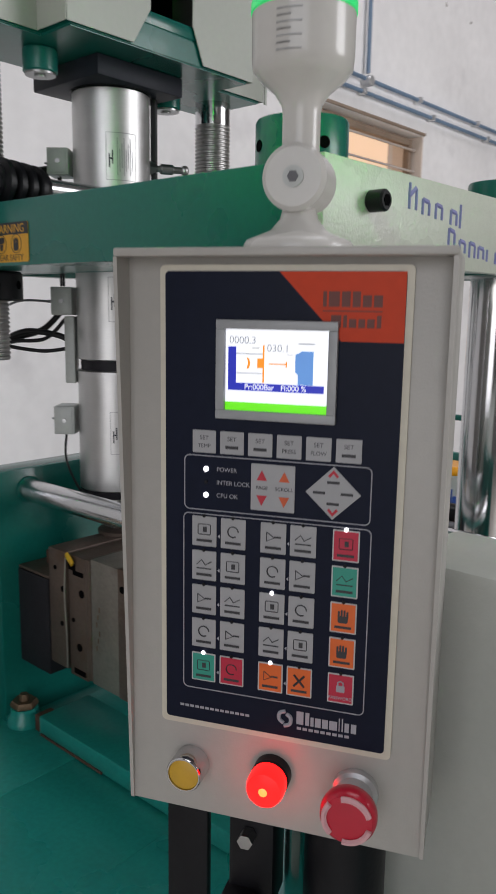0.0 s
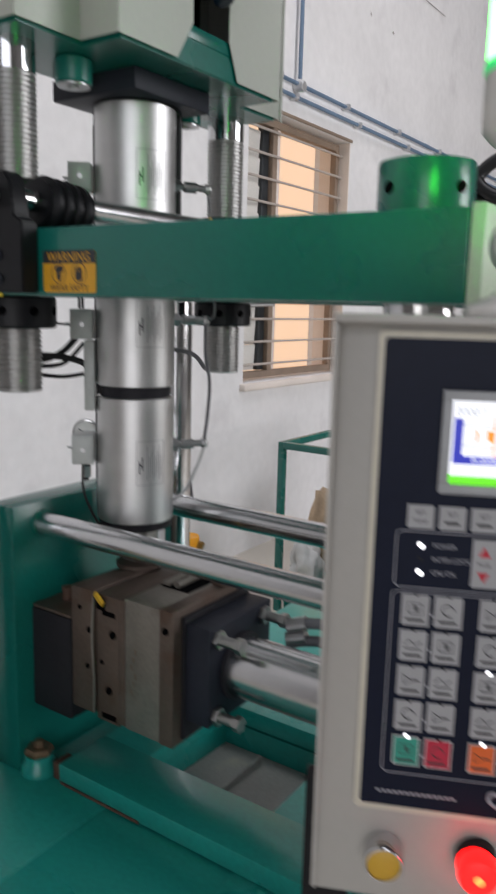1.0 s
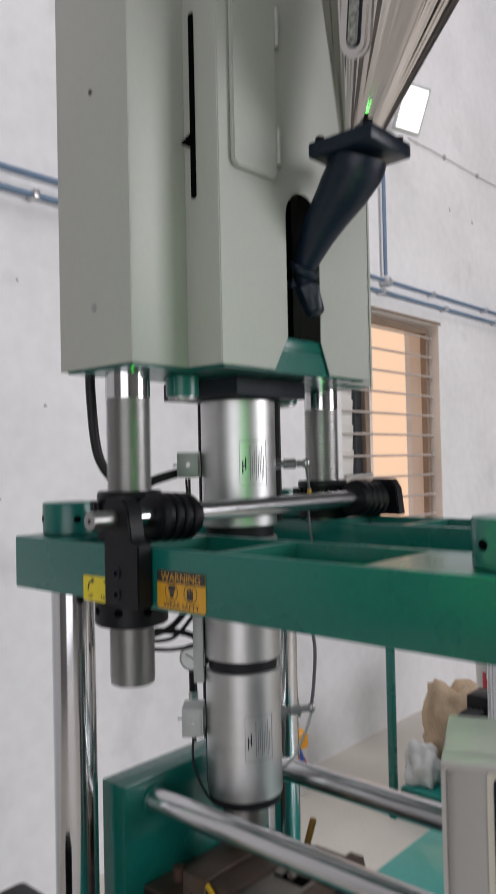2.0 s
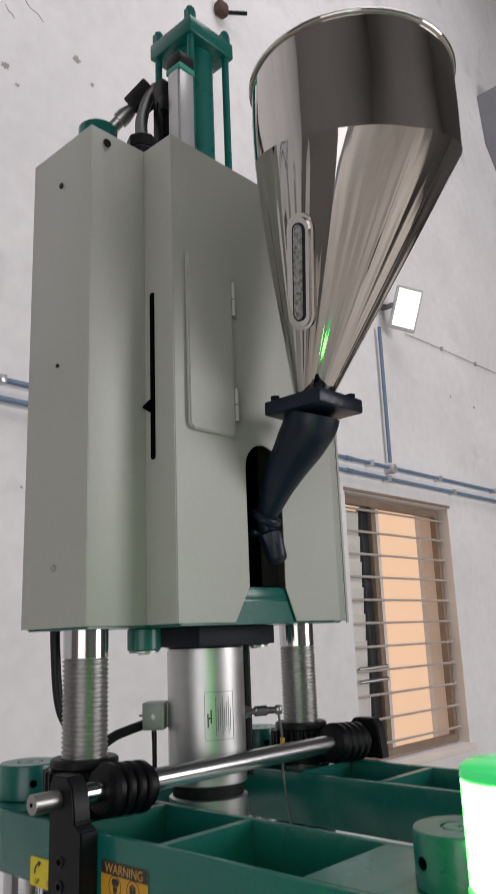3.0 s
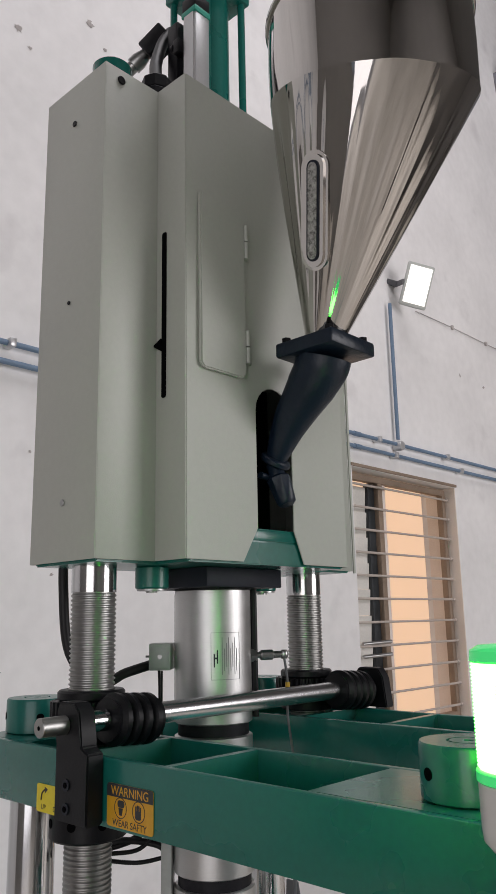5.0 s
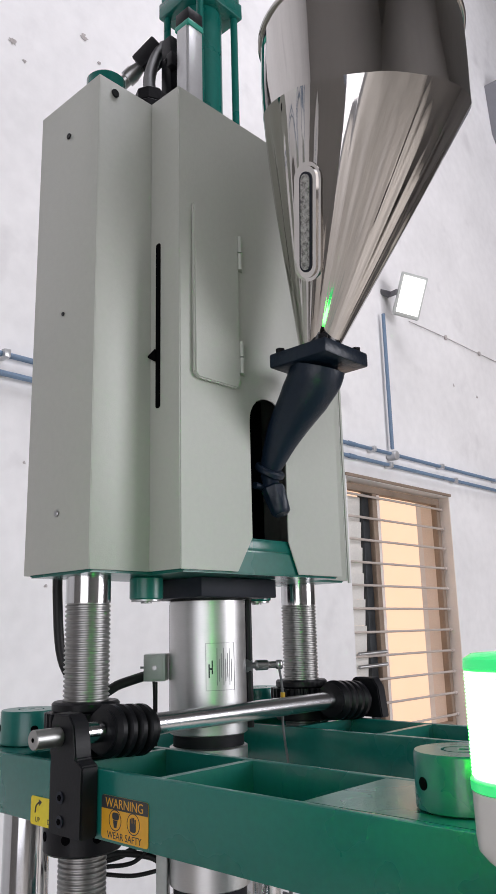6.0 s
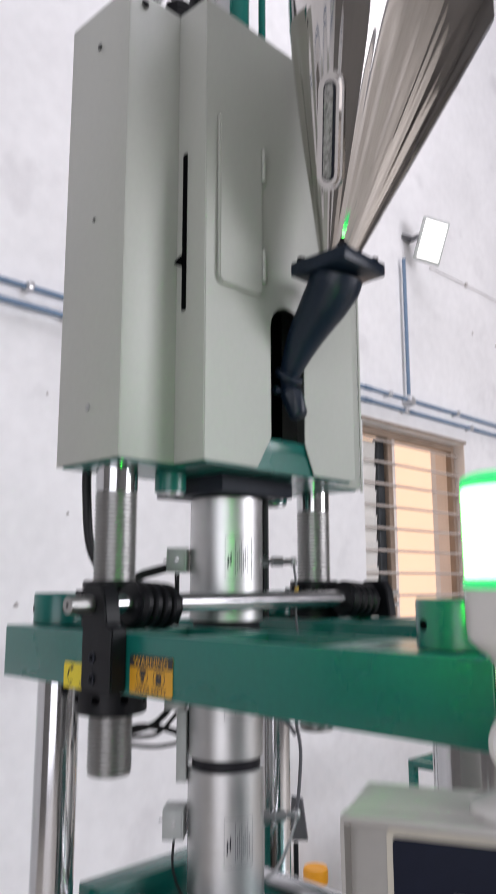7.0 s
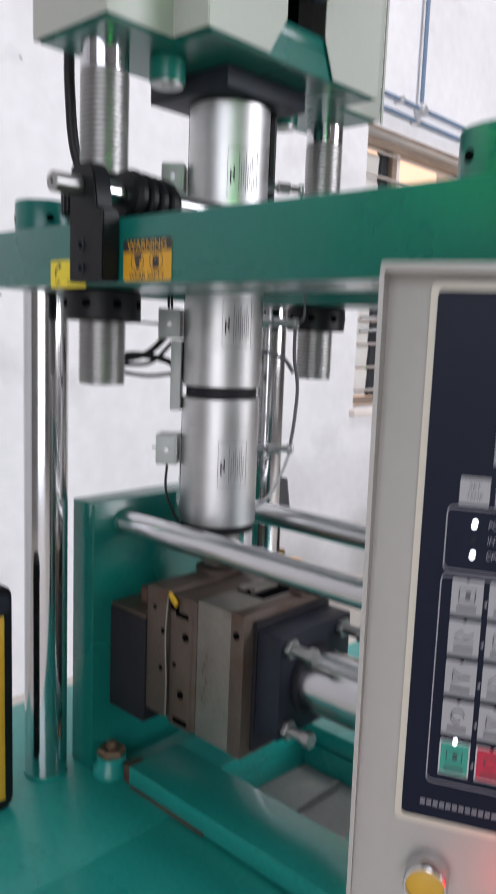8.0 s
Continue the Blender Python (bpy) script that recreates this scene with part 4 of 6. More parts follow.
def ram_cylinder():
    r = thing("hydraulic_cylinder", "teal tie-rod cylinder that stands through the cover top", "cylinder", Matrix.Translation((0, 0, HZ1)))
    k = Matrix.Translation((0, 0, -HZ1))

    def put(name, material, build, label="", parent=None):
        bm = bmesh.new()
        build(bm)
        bmesh.ops.transform(bm, matrix=k, verts=bm.verts)
        return part(name, bm, material, parent or r, label)

    put("tube", GREEN, lambda bm: cyl(bm, (0, 0, HZ1 + 0.0005), (0, 0, 3.168), 0.044, 48), "teal cylinder tube")
    put("head", GREEN, lambda bm: box(bm, -0.063, 0.063, -0.063, 0.063, 3.1685, 3.206, 0.003), "square teal cylinder head")
    for x in (-0.05, 0.05):
        for y in (-0.05, 0.05):
            put("tie_rod", GREEN, lambda bm, x=x, y=y: cyl(bm, (x, y, HZ1 + 0.0005), (x, y, 3.168), 0.0075, 16))
            put("nut", GREEN, lambda bm, x=x, y=y: (cyl(bm, (x, y, 3.2065), (x, y, 3.228), 0.0125, 6), cyl(bm, (x, y, 3.2282), (x, y, 3.236), 0.0078, 14)))
    put("port", GREEN, lambda bm: box(bm, -0.035, 0.0, -0.062, -0.04, 2.96, 3.02, 0.003))
    t = thing("stroke_sensor", "aluminium linear stroke sensor beside the cylinder", "sensor", Matrix.Translation((0.07, -0.1, HZ1)))
    q = Matrix.Translation((-0.07, 0.1, -HZ1))

    def put2(name, material, build, label=""):
        bm = bmesh.new()
        build(bm)
        bmesh.ops.transform(bm, matrix=q, verts=bm.verts)
        return part(name, bm, material, t, label)

    put2("profile", ALU, lambda bm: (box(bm, 0.035, 0.071, -0.1, -0.064, HZ1 + 0.0005, 3.05, 0.002), box(bm, 0.04, 0.066, -0.1025, -0.1, HZ1 + 0.0005, 3.05)), "bright aluminium profile")
    put2("seal", KEYTEAL, lambda bm: box(bm, 0.033, 0.073, -0.103, -0.062, 3.0505, 3.062, 0.001), "green end seal")
    put2("end_cap", BLACKOX, lambda bm: box(bm, 0.034, 0.072, -0.102, -0.063, 3.0625, 3.09, 0.002), "black end cap")
    put2("clamp", BLACKOX, lambda bm: (box(bm, 0.018, 0.0345, -0.112, -0.092, 2.975, 3.005, 0.002), cyl(bm, (0.012, -0.107, 2.99), (0.0178, -0.107, 2.99), 0.008, 10), box(bm, -0.012, 0.018, -0.1, -0.068, HZ1 + 0.0006, 3.06, 0.004)))
    g = thing("hydraulic_hose", "black hydraulic hose with a steel fitting", "hose")
    cablepart("hose", BLACKRUB, g, [(-0.03, -0.075, 3.075), (-0.028, -0.1, 3.03), (-0.01, -0.13, 2.96), (0.02, -0.155, 2.9), (0.038, -0.168, 2.8726)], 0.012)
    solid("elbow", BLACKOX, g, lambda bm: box(bm, -0.03, 0.03, -0.02, 0.02, -0.022, 0.022, 0.004, m=Matrix.Translation((-0.06, -0.085, 3.06)) @ pose(0, 0, 0, 0, -35, 20)))
    m, ln = frame_to((-0.15, -0.13, 2.985), (-0.085, -0.095, 3.045))
    solid("fitting", SCREW, g, lambda bm: lathe(bm, [(0.011, 0), (0.011, 0.02), (0.016, 0.021), (0.016, 0.04), (0.013, 0.041), (0.013, 0.058), (0.017, 0.059), (0.017, 0.075), (0.012, ln)], m, 16), "steel hose fitting")
    cablepart("hose", BLACKRUB, g, [(-0.1505, -0.131, 2.984), (-0.19, -0.16, 2.94), (-0.2, -0.18, 2.85), (-0.19, -0.19, 2.6)], 0.013)
    solid("gland", BLACKOX, g, lambda bm: (cyl(bm, (0.04, -0.17, HZ1 + 0.0005), (0.04, -0.17, HZ1 + 0.03), 0.034, 8, ch=0.003), cyl(bm, (0.04, -0.17, HZ1 + 0.0302), (0.04, -0.17, HZ1 + 0.062), 0.028, 8, ch=0.005)))
    cap = thing("lifting_cap", "round teal cap on top of the cover", "cap")
    cylpart("cap", GREEN, cap, (0.03, -0.262, HZ1 + 0.0005), (0.03, -0.262, HZ1 + 0.042), 0.034, 36, 0.004)


ram_cylinder()


# ---- the material hopper ----
def hopper():
    nx, ny = 0.263, 0.012
    h = thing("material_hopper", "mirror polished stainless hopper with a sight glass", "hopper", Matrix.Translation((nx, ny, 2.3475)))
    cx, r, zt = 0.385, 0.172, 2.885
    seg = 288
    n = 14

    def joint(a):
        c, d = math.cos(a), math.sin(a)
        q = r * (1 + 0.003 * noise.noise(Vector((3.1 * c, 3.1 * d, 0.3))))
        return Vector((cx + q * c, ny + q * d, 2.738 - 0.052 * math.cos(a + radians(45)) + 0.0012 * noise.noise(Vector((5 * c, 5 * d, 4.0)))))

    def sheet(name, label, levels, at):
        bm = bmesh.new()
        rings = [[bm.verts.new(at(2 * math.pi * k / seg, f) - Vector((nx, ny, 2.3475))) for k in range(seg)] for f in levels]
        for a, b in zip(rings, rings[1:]):
            for k in range(seg):
                bm.faces.new((a[k], a[(k + 1) % seg], b[(k + 1) % seg], b[k]))
        ob = part(name, bm, STAINLESS, h, label)
        ob.modifiers.new("sheet", "SOLIDIFY").thickness = 0.0015
        ob.modifiers["sheet"].use_rim = False

    def cone_at(a, f):
        low = Vector((nx + 0.031 * math.cos(a), ny + 0.031 * math.sin(a), 2.3475))
        p = low.lerp(joint(a), f)
        c, d = math.cos(a), math.sin(a)
        w = f * (0.006 * noise.noise(Vector((5 * c, 5 * d, 0.4 * f))) + 0.006 * noise.noise(Vector((13 * c, 13 * d, 0.3 * f))) + 0.0023 * noise.noise(Vector((29 * c, 29 * d, 0.25 * f))) + 0.0005 * noise.noise(Vector((60 * c, 60 * d, 0.3 * f))))
        return p + Vector((math.cos(a), math.sin(a), 0)) * w * math.sin(math.pi * min(1, f + 0.02))

    def drum_at(a, f):
        p = joint(a)
        q = Vector((cx + r * math.cos(a), ny + r * math.sin(a), zt))
        w = 0.003 * noise.noise(Vector((2.5 * math.cos(a), 2.5 * math.sin(a), 0.8 * f + 5))) * math.sin(math.pi * f)
        return p.lerp(q, f) + Vector((math.cos(a), math.sin(a), 0)) * w

    sheet("cone", "mirror polished cone with reflected streaks", [i / n for i in range(n + 1)], cone_at)
    sheet("drum", "mirror polished drum", [i / 8 for i in range(9)], drum_at)
    solid("rim", STAINLESS, h, lambda bm: sweep(bm, [(cx - nx + (r + 0.001) * math.cos(2 * math.pi * k / 64), (r + 0.001) * math.sin(2 * math.pi * k / 64), zt - 2.3475) for k in range(65)], 0.0045, 10), "rolled rim")
    # sight glass on the face that looks to the front
    a = radians(-86)
    lo, hi = Vector((nx + 0.031 * math.cos(a), ny + 0.031 * math.sin(a), 2.3475)), joint(a)
    p0, p1 = lo.lerp(hi, 0.285), lo.lerp(hi, 0.71)
    axis = (p1 - p0).normalized()
    out = Vector((math.cos(a), math.sin(a), 0))
    out = (out - axis * out.dot(axis)).normalized()
    side = axis.cross(out)
    m = Matrix((( side.x, axis.x, out.x, p0.x - nx), (side.y, axis.y, out.y, p0.y - ny), (side.z, axis.z, out.z, p0.z - 2.3475), (0, 0, 0, 1)))
    ln = (p1 - p0).length

    def stadium(bm, w, pad, z0, z1):
        pts = [(w * math.cos(radians(180 + 180 * k / 10)), -pad + w + w * math.sin(radians(180 + 180 * k / 10))) for k in range(11)]
        pts += [(w * math.cos(radians(180 * k / 10)), ln + pad - w + w * math.sin(radians(180 * k / 10))) for k in range(11)]
        prism(bm, pts, z0, z1)
        bmesh.ops.transform(bm, matrix=m, verts=bm.verts)

    solid("sight_flange", STAINLESS, h, lambda bm: stadium(bm, 0.0265, 0.006, -0.005, 0.0008), "thin welded flange round the sight glass")
    g = solid("sight_frame", STAINLESS, h, lambda bm: stadium(bm, 0.0195, 0.0, -0.004, 0.0042), "oval steel sight frame")
    solid("gasket", PLATESTEEL, g, lambda bm: stadium(bm, 0.0118, -0.009, 0.0042, 0.006))
    solid("glass", GRANULES, g, lambda bm: stadium(bm, 0.0085, -0.0125, 0.0062, 0.0072), "frosted sight glass with granules behind")
    # feed pipe below
    f = thing("feed_pipe", "blue black cast feed pipe with a square flange", "pipe", Matrix.Translation((nx, ny, 2.34)))
    q = Matrix.Translation((-nx, -ny, -2.34))

    def put(name, material, build, label=""):
        bm = bmesh.new()
        build(bm)
        bmesh.ops.transform(bm, matrix=q, verts=bm.verts)
        return part(name, bm, material, f, label)

    put("flange", CASTBLUE, lambda bm: box(bm, nx - 0.059, nx + 0.059, ny - 0.059, ny + 0.059, 2.322, 2.347, 0.004), "square cast flange")
    for sx in (-1, 1):
        for sy in (-1, 1):
            put("bolt", BLACKOX, lambda bm, sx=sx, sy=sy: cyl(bm, (nx + sx * 0.045, ny + sy * 0.045, 2.3472), (nx + sx * 0.045, ny + sy * 0.045, 2.356), 0.008, 6))
    path = smooth_path([(nx - 0.004, ny, 2.3215), (nx - 0.01, ny, 2.307), (nx - 0.033, ny, 2.279), (nx - 0.08, ny, 2.226), (nx - 0.118, ny, 2.164)], 6)
    rad = [0.047, 0.046, 0.042, 0.031, 0.016]
    put("pipe", CASTBLUE, lambda bm: sweep(bm, path, 0.04, 32, [rad[i // 6] + (rad[min(i // 6 + 1, 4)] - rad[i // 6]) * (i % 6) / 6 for i in range(len(path))]), "curved tapering cast pipe")
    put("collar", CASTBLUE, lambda bm: cyl(bm, (0.15, ny, 2.17), (0.143, ny, 2.16), 0.027, 24, ch=0.003))
    put("peg", CASTBLUE, lambda bm: cyl(bm, (0.138, ny - 0.03, 2.138), (0.138, ny - 0.012, 2.136), 0.006, 12))
    put("knob", CASTBLUE, lambda bm: (cyl(bm, (0.143, ny, 2.159), (0.152, ny, 2.133), 0.014, 16), cyl(bm, (0.15, ny + 0.001, 2.137), (0.168, ny + 0.003, 2.087), 0.021, 8, r2=0.017, ch=0.005)), "black clamping knob")


hopper()


# ---- clamp and mould ----
MZ = 1.06


def clamp_unit():
    c = thing("clamp_unit", "horizontal mould clamp with teal platen and chromed tie bars", "clamp", Matrix.Translation((-0.13, 0, BEDZ + 0.037)))
    k = Matrix.Translation((0.13, 0, -BEDZ - 0.037))

    def put(name, material, build, label="", parent=None):
        bm = bmesh.new()
        build(bm)
        bmesh.ops.transform(bm, matrix=k, verts=bm.verts)
        return part(name, bm, material, parent or c, label)

    put("fixed_platen", GREEN, lambda bm: box(bm, -0.167, -0.106, -0.188, 0.188, BEDZ + 0.0005, 1.297, 0.003), "thick teal fixed platen")
    for y in (-0.123, 0.123):
        put("tie_bar", GROUND, lambda bm, y=y: cyl(bm, (-0.1055, y, 1.257), (0.85, y, 1.257), 0.021, 36), "polished horizontal tie bar")
        put("bar_boss", GREEN, lambda bm, y=y: cyl(bm, (-0.1057, y, 1.257), (-0.101, y, 1.257), 0.025, 32))
    put("rear_platen", GREEN, lambda bm: box(bm, 0.85, 0.92, -0.188, 0.188, BEDZ + 0.037, 1.32, 0.003), "teal rear platen")
    put("ram", GROUND, lambda bm: cyl(bm, (0.2685, -0.05, 1.075), (0.85, -0.05, 1.075), 0.049, 48), "polished clamp ram")
    put("ram_collar", MOULDDARK, lambda bm: cyl(bm, (0.2685, -0.05, 1.075), (0.278, -0.05, 1.075), 0.055, 40, ch=0.002))
    pl = put("moving_plate", PLATESTEEL, lambda bm: box(bm, 0.2225, 0.268, -0.13, 0.04, 0.998, 1.158, 0.0025), "dark steel moving plate")
    for y, z in ((-0.11, 1.138), (-0.11, 1.012), (0.015, 1.138), (0.015, 1.012)):
        put("bolt", THREAD, lambda bm, y=y, z=z: (cyl(bm, (0.2683, y, z), (0.277, y, z), 0.0155, 6, ch=0.001), cyl(bm, (0.277, y, z), (0.304, y, z), 0.0085, 16), cyl(bm, (0.3042, y, z), (0.316, y, z), 0.0125, 6)), "steel fixing bolt", pl)
    put("front_guard", HOOD, lambda bm: box(bm, 0.79, 1.6, -0.33, -0.215, BEDZ + 0.0005, 1.385, 0.012), "pale grey sheet metal guard")


clamp_unit()


def mould():
    m = thing("injection_mould", "used brown and grey steel injection mould in the clamp", "mould", Matrix.Translation((0.06, 0, 0.9)))
    k = Matrix.Translation((-0.06, 0, -0.9))

    def put(name, material, build, label="", parent=None):
        bm = bmesh.new()
        build(bm)
        bmesh.ops.transform(bm, matrix=k, verts=bm.verts)
        return part(name, bm, material, parent or m, label)

    put("back_block", MOULDDARK, lambda bm: box(bm, -0.1052, -0.0095, -0.152, 0.05, 0.929, 1.112, 0.003), "dark steel back block")
    put("back_lid", MOULD, lambda bm: box(bm, -0.104, -0.0105, -0.15, 0.048, 1.1125, 1.118, 0.001))
    plates = ((-0.009, 0.0425, MOULD, 0.957, 1.174, -0.149), (0.0465, 0.098, MOULD, 0.95, 1.172, -0.147), (0.0985, 0.113, MOULD, 0.957, 1.174, -0.15),
              (0.1135, 0.186, MOULDGREY, 0.955, 1.178, -0.15), (0.1865, 0.2145, MOULD, 0.955, 1.18, -0.152))
    for x0, x1, mm, z0, z1, y0 in plates:
        put("plate", mm, lambda bm, x0=x0, x1=x1, z0=z0, z1=z1, y0=y0: box(bm, x0, x1, y0, 0.055, z0, z1, 0.0025), "")
    put("end_plate", MOULDDARK, lambda bm: box(bm, 0.215, 0.222, -0.132, 0.04, 0.965, 1.168, 0.001), "dark end plate")
    # the parting gap and worked faces; their shade is near-black pieces, nothing is cut
    put("parting_gap", SHADEBLACK, lambda bm: box(bm, 0.043, 0.046, -0.143, 0.05, 0.96, 1.168))
    put("strap", MOULDGREY, lambda bm: sweep(bm, smooth_path([(0.0445, -0.15, 1.165), (0.042, -0.152, 1.1), (0.046, -0.152, 1.02), (0.044, -0.151, 0.962)]), 0.0018, 6), "bent steel strap over the parting line")
    for x, y, z, r in ((0.034, -0.149, 1.105, 0.0055), (0.029, -0.149, 1.04, 0.0045), (0.085, -0.147, 1.108, 0.007), (0.076, -0.147, 1.008, 0.007), (0.2, -0.152, 1.147, 0.006), (0.012, -0.149, 1.14, 0.004), (0.06, -0.147, 1.055, 0.004)):
        put("hole", SHADEBLACK, lambda bm, x=x, y=y, z=z, r=r: cyl(bm, (x, y - 0.0003, z), (x, y - 0.0016, z), r, 16))
    put("slot", SHADEBLACK, lambda bm: box(bm, 0.06, 0.092, -0.1485, -0.1472, 0.957, 0.966))
    put("slot", SHADEBLACK, lambda bm: box(bm, 0.062, 0.09, -0.1485, -0.1472, 1.138, 1.146))
    put("scratch", RUSTBOLT, lambda bm: [box(bm, 0.128 + 0.004 * (k % 3), 0.1295 + 0.004 * (k % 3), -0.1512, -0.1503, 1.02 + 0.014 * k, 1.029 + 0.014 * k) for k in range(6)], "worn stamped marks")
    # flat patch on the top, coloured as the shade of a pocket
    put("recess", SHADEBLACK, lambda bm: box(bm, 0.12, 0.178, -0.07, 0.02, 1.1785, 1.1795), "near-black patch that paints the shade of a pocket in the mould top")
    put("recess_bar", MOULDGREY, lambda bm: box(bm, 0.122, 0.136, -0.068, 0.018, 1.18, 1.187, 0.002), "steel bar beside the pocket")
    put("recess_pin", MOULDGREY, lambda bm: cyl(bm, (0.15, -0.065, 1.184), (0.15, -0.01, 1.184), 0.006, 12))
    put("clamp_bar", MOULD, lambda bm: box(bm, 0.187, 0.214, -0.02, 0.052, 1.1805, 1.19, 0.002), "brown clamping bar")
    put("locating_ring", MOULD, lambda bm: lathe(bm, [(0.042, 1.1746), (0.042, 1.181), (0.026, 1.184)], Matrix.Translation((0.01, 0, 0)), 40), "steel locating ring under the nozzle")
    put("sprue_bush", MOULDDARK, lambda bm: cyl(bm, (0.0, 0, 1.1842), (0.0, 0, 1.192), 0.016, 24))
    put("sight_pin", BRASS, lambda bm: cyl(bm, (0.1, 0.045, 1.1745), (0.112, 0.05, 1.222), 0.006, 12), "brass pin")
    put("tag", YELLOW, lambda bm: box(bm, -0.012, 0.012, -0.003, 0.003, -0.0065, 0.0065, 0.002, m=Matrix.Translation((0.06, -0.153, 1.166)) @ pose(0, 0, 0, 20, 40, 0)), "yellow plastic tag")
    put("tag_hole", SHADEBLACK, lambda bm: box(bm, 0.05, 0.068, -0.149, -0.1474, 1.146, 1.158))
    put("lug", RUST, lambda bm: cyl(bm, (-0.07, -0.1, 1.1185), (-0.07, -0.1, 1.142), 0.01, 12))
    w = thing("coolant_hose", "grey braided coolant hoses with brass fittings", "hose")
    for dy, z, dx in ((0.06, 1.12, 0.0), (0.085, 1.09, 0.02)):
        cablepart("hose", TAGGREY, w, [(0.317, 0.016, z + 0.01), (0.36, 0.03, z + 0.02), (0.43, 0.08, z + 0.005), (0.5, 0.17, z - 0.07), (0.58, 0.22, z - 0.16)], 0.009)
    for z in (1.122, 1.1):
        cylpart("fitting", SCREW, w, (0.317, 0.016, z + 0.008), (0.347, 0.024, z + 0.018), 0.012, 12)


mould()


# ---- the control panel ----
PO = Vector((0.734, -0.495, 1.586))
PU = Vector((0.9138, 0.4061, 0)).normalized()
PM = Matrix(((PU.x, -PU.y, 0, PO.x), (PU.y, PU.x, 0, PO.y), (0, 0, 1, PO.z), (0, 0, 0, 1)))
# in the panel: x along its width, y into it, z up; sheets lie in x, z
SHEET = Matrix(((1, 0, 0, 0), (0, 0, -1, 0), (0, 1, 0, 0), (0, 0, 0, 1)))


def control_panel():
    p = thing("control_panel", "grey machine control panel with keypad, display and push buttons", "control panel", PM)

    def sheet(name, material, poly, d0, d1, parent, label="", bevel=0.0):
        bm = bmesh.new()
        prism(bm, poly, -d1, -d0, "y", bevel)
        return part(name, bm, material, parent, label)

    U0, U1, V0, V1 = -0.0755, 0.1665, -0.401, 0.0495
    D = 0.004
    bm = bmesh.new()
    box(bm, U0, U1, D, 0.085, V0, V1, 0.003)
    enc = part("enclosure", bm, PANELGREY, p, "grey powder coated enclosure")
    w = 0.0085
    bm = bmesh.new()
    box(bm, U0, U1, -0.017, D - 0.0003, V1 - 0.006, V1, 0.0015)
    for a, b in ((U0, U0 + 0.003), (U1 - 0.003, U1)):
        prism(bm, [(-0.0165, V1 - 0.0062), (D - 0.0003, V1 - 0.0062), (D - 0.0003, V0 + 0.002), (D - 0.002, V0 + 0.002)], a, b, "x")
    part("rim", bm, PANELGREY, p, "raised grey rim")
    sheet("film_border", CREAM, rounded(-0.0455, 0.1385, -0.3215, 0.0385, 0.004), -D + 0.0002, 0.0002, p)
    film = sheet("keypad_film", NAVY, rounded(-0.041, 0.1335, -0.3165, 0.034, 0.003), 0.0004, 0.0012, p, "navy blue keypad film")
    sheet("orange_corner", ORANGE, [(0.0455, 0.0338), (0.1333, 0.0338), (0.1333, -0.0135), (0.0905, -0.0135)], 0.00125, 0.0016, film, "orange corner field")
    # product name, as plain bars
    for a, b, c, d in ((0.077, 0.0795, 0.010, 0.0205), (0.081, 0.0885, 0.010, 0.0205), (0.09, 0.096, 0.010, 0.0205), (0.0975, 0.103, 0.010, 0.0205), (0.1045, 0.1105, 0.010, 0.018), (0.112, 0.118, 0.010, 0.018),
                       (0.077, 0.118, 0.0068, 0.0076), (0.083, 0.09, -0.004, 0.0045), (0.0915, 0.094, -0.004, 0.0045), (0.0955, 0.1005, -0.004, 0.002), (0.102, 0.1065, -0.004, 0.002), (0.108, 0.113, -0.004, 0.002), (0.1145, 0.1175, -0.004, 0.0045)):
        sheet("product_mark", BROWNINK, [(a, c), (b, c), (b, d), (a, d)], 0.00165, 0.0018, film)
    # display
    disp = boxpart("display", DISPLAYFRAME, p, (0.0, 0.089, -0.006, -0.0013, -0.0065, 0.0), 0.0007, "grey framed lit display")
    for q in ((0.0, 0.089, -0.0715, -0.065), (0.0, 0.0065, -0.065, -0.0065), (0.0825, 0.089, -0.065, -0.0065)):
        boxpart("bezel", DISPLAYFRAME, disp, (q[0], q[1], -0.006, -0.0013, q[2], q[3]), 0.0007)
    sheet("screen", SCRWHITE, [(0.0063, -0.0652), (0.0827, -0.0652), (0.0827, -0.0063), (0.0063, -0.0063)], 0.0014, 0.0018, disp, "lit white screen")

    def rect(name, material, a, b, c, d, parent, d0=0.00185, d1=0.0021):
        return sheet(name, material, [(a, c), (b, c), (b, d), (a, d)], d0, d1, parent)

    rect("screen_field", SCRBLUE, 0.0085, 0.0145, -0.045, -0.019, disp)
    rect("screen_field", SCRBLUE, 0.0085, 0.0795, -0.0505, -0.045, disp)
    rect("screen_field", SCRGREEN, 0.0065, 0.0825, -0.065, -0.059, disp)
    rect("screen_field", SCRPALE, 0.0065, 0.0825, -0.0585, -0.0582, disp)
    rect("screen_field", SCRORANGE, 0.0345, 0.0357, -0.0445, -0.0175, disp)
    rect("screen_field", SCRORANGE, 0.0305, 0.0345, -0.034, -0.027, disp)
    rect("screen_field", SCRORANGE, 0.039, 0.0515, -0.0312, -0.0303, disp)
    rect("screen_field", SCRORANGE, 0.0515, 0.0525, -0.033, -0.0287, disp)
    sheet("screen_field", SCRORANGE, [(0.0225, -0.0262), (0.0245, -0.0275), (0.0252, -0.0305), (0.0245, -0.034), (0.0225, -0.0352), (0.0235, -0.0305)], 0.00185, 0.0021, disp)
    rect("screen_field", SCRGREY, 0.0145, 0.0345, -0.0243, -0.0236, disp)
    rect("screen_field", SCRGREY, 0.0145, 0.0345, -0.0382, -0.0375, disp)
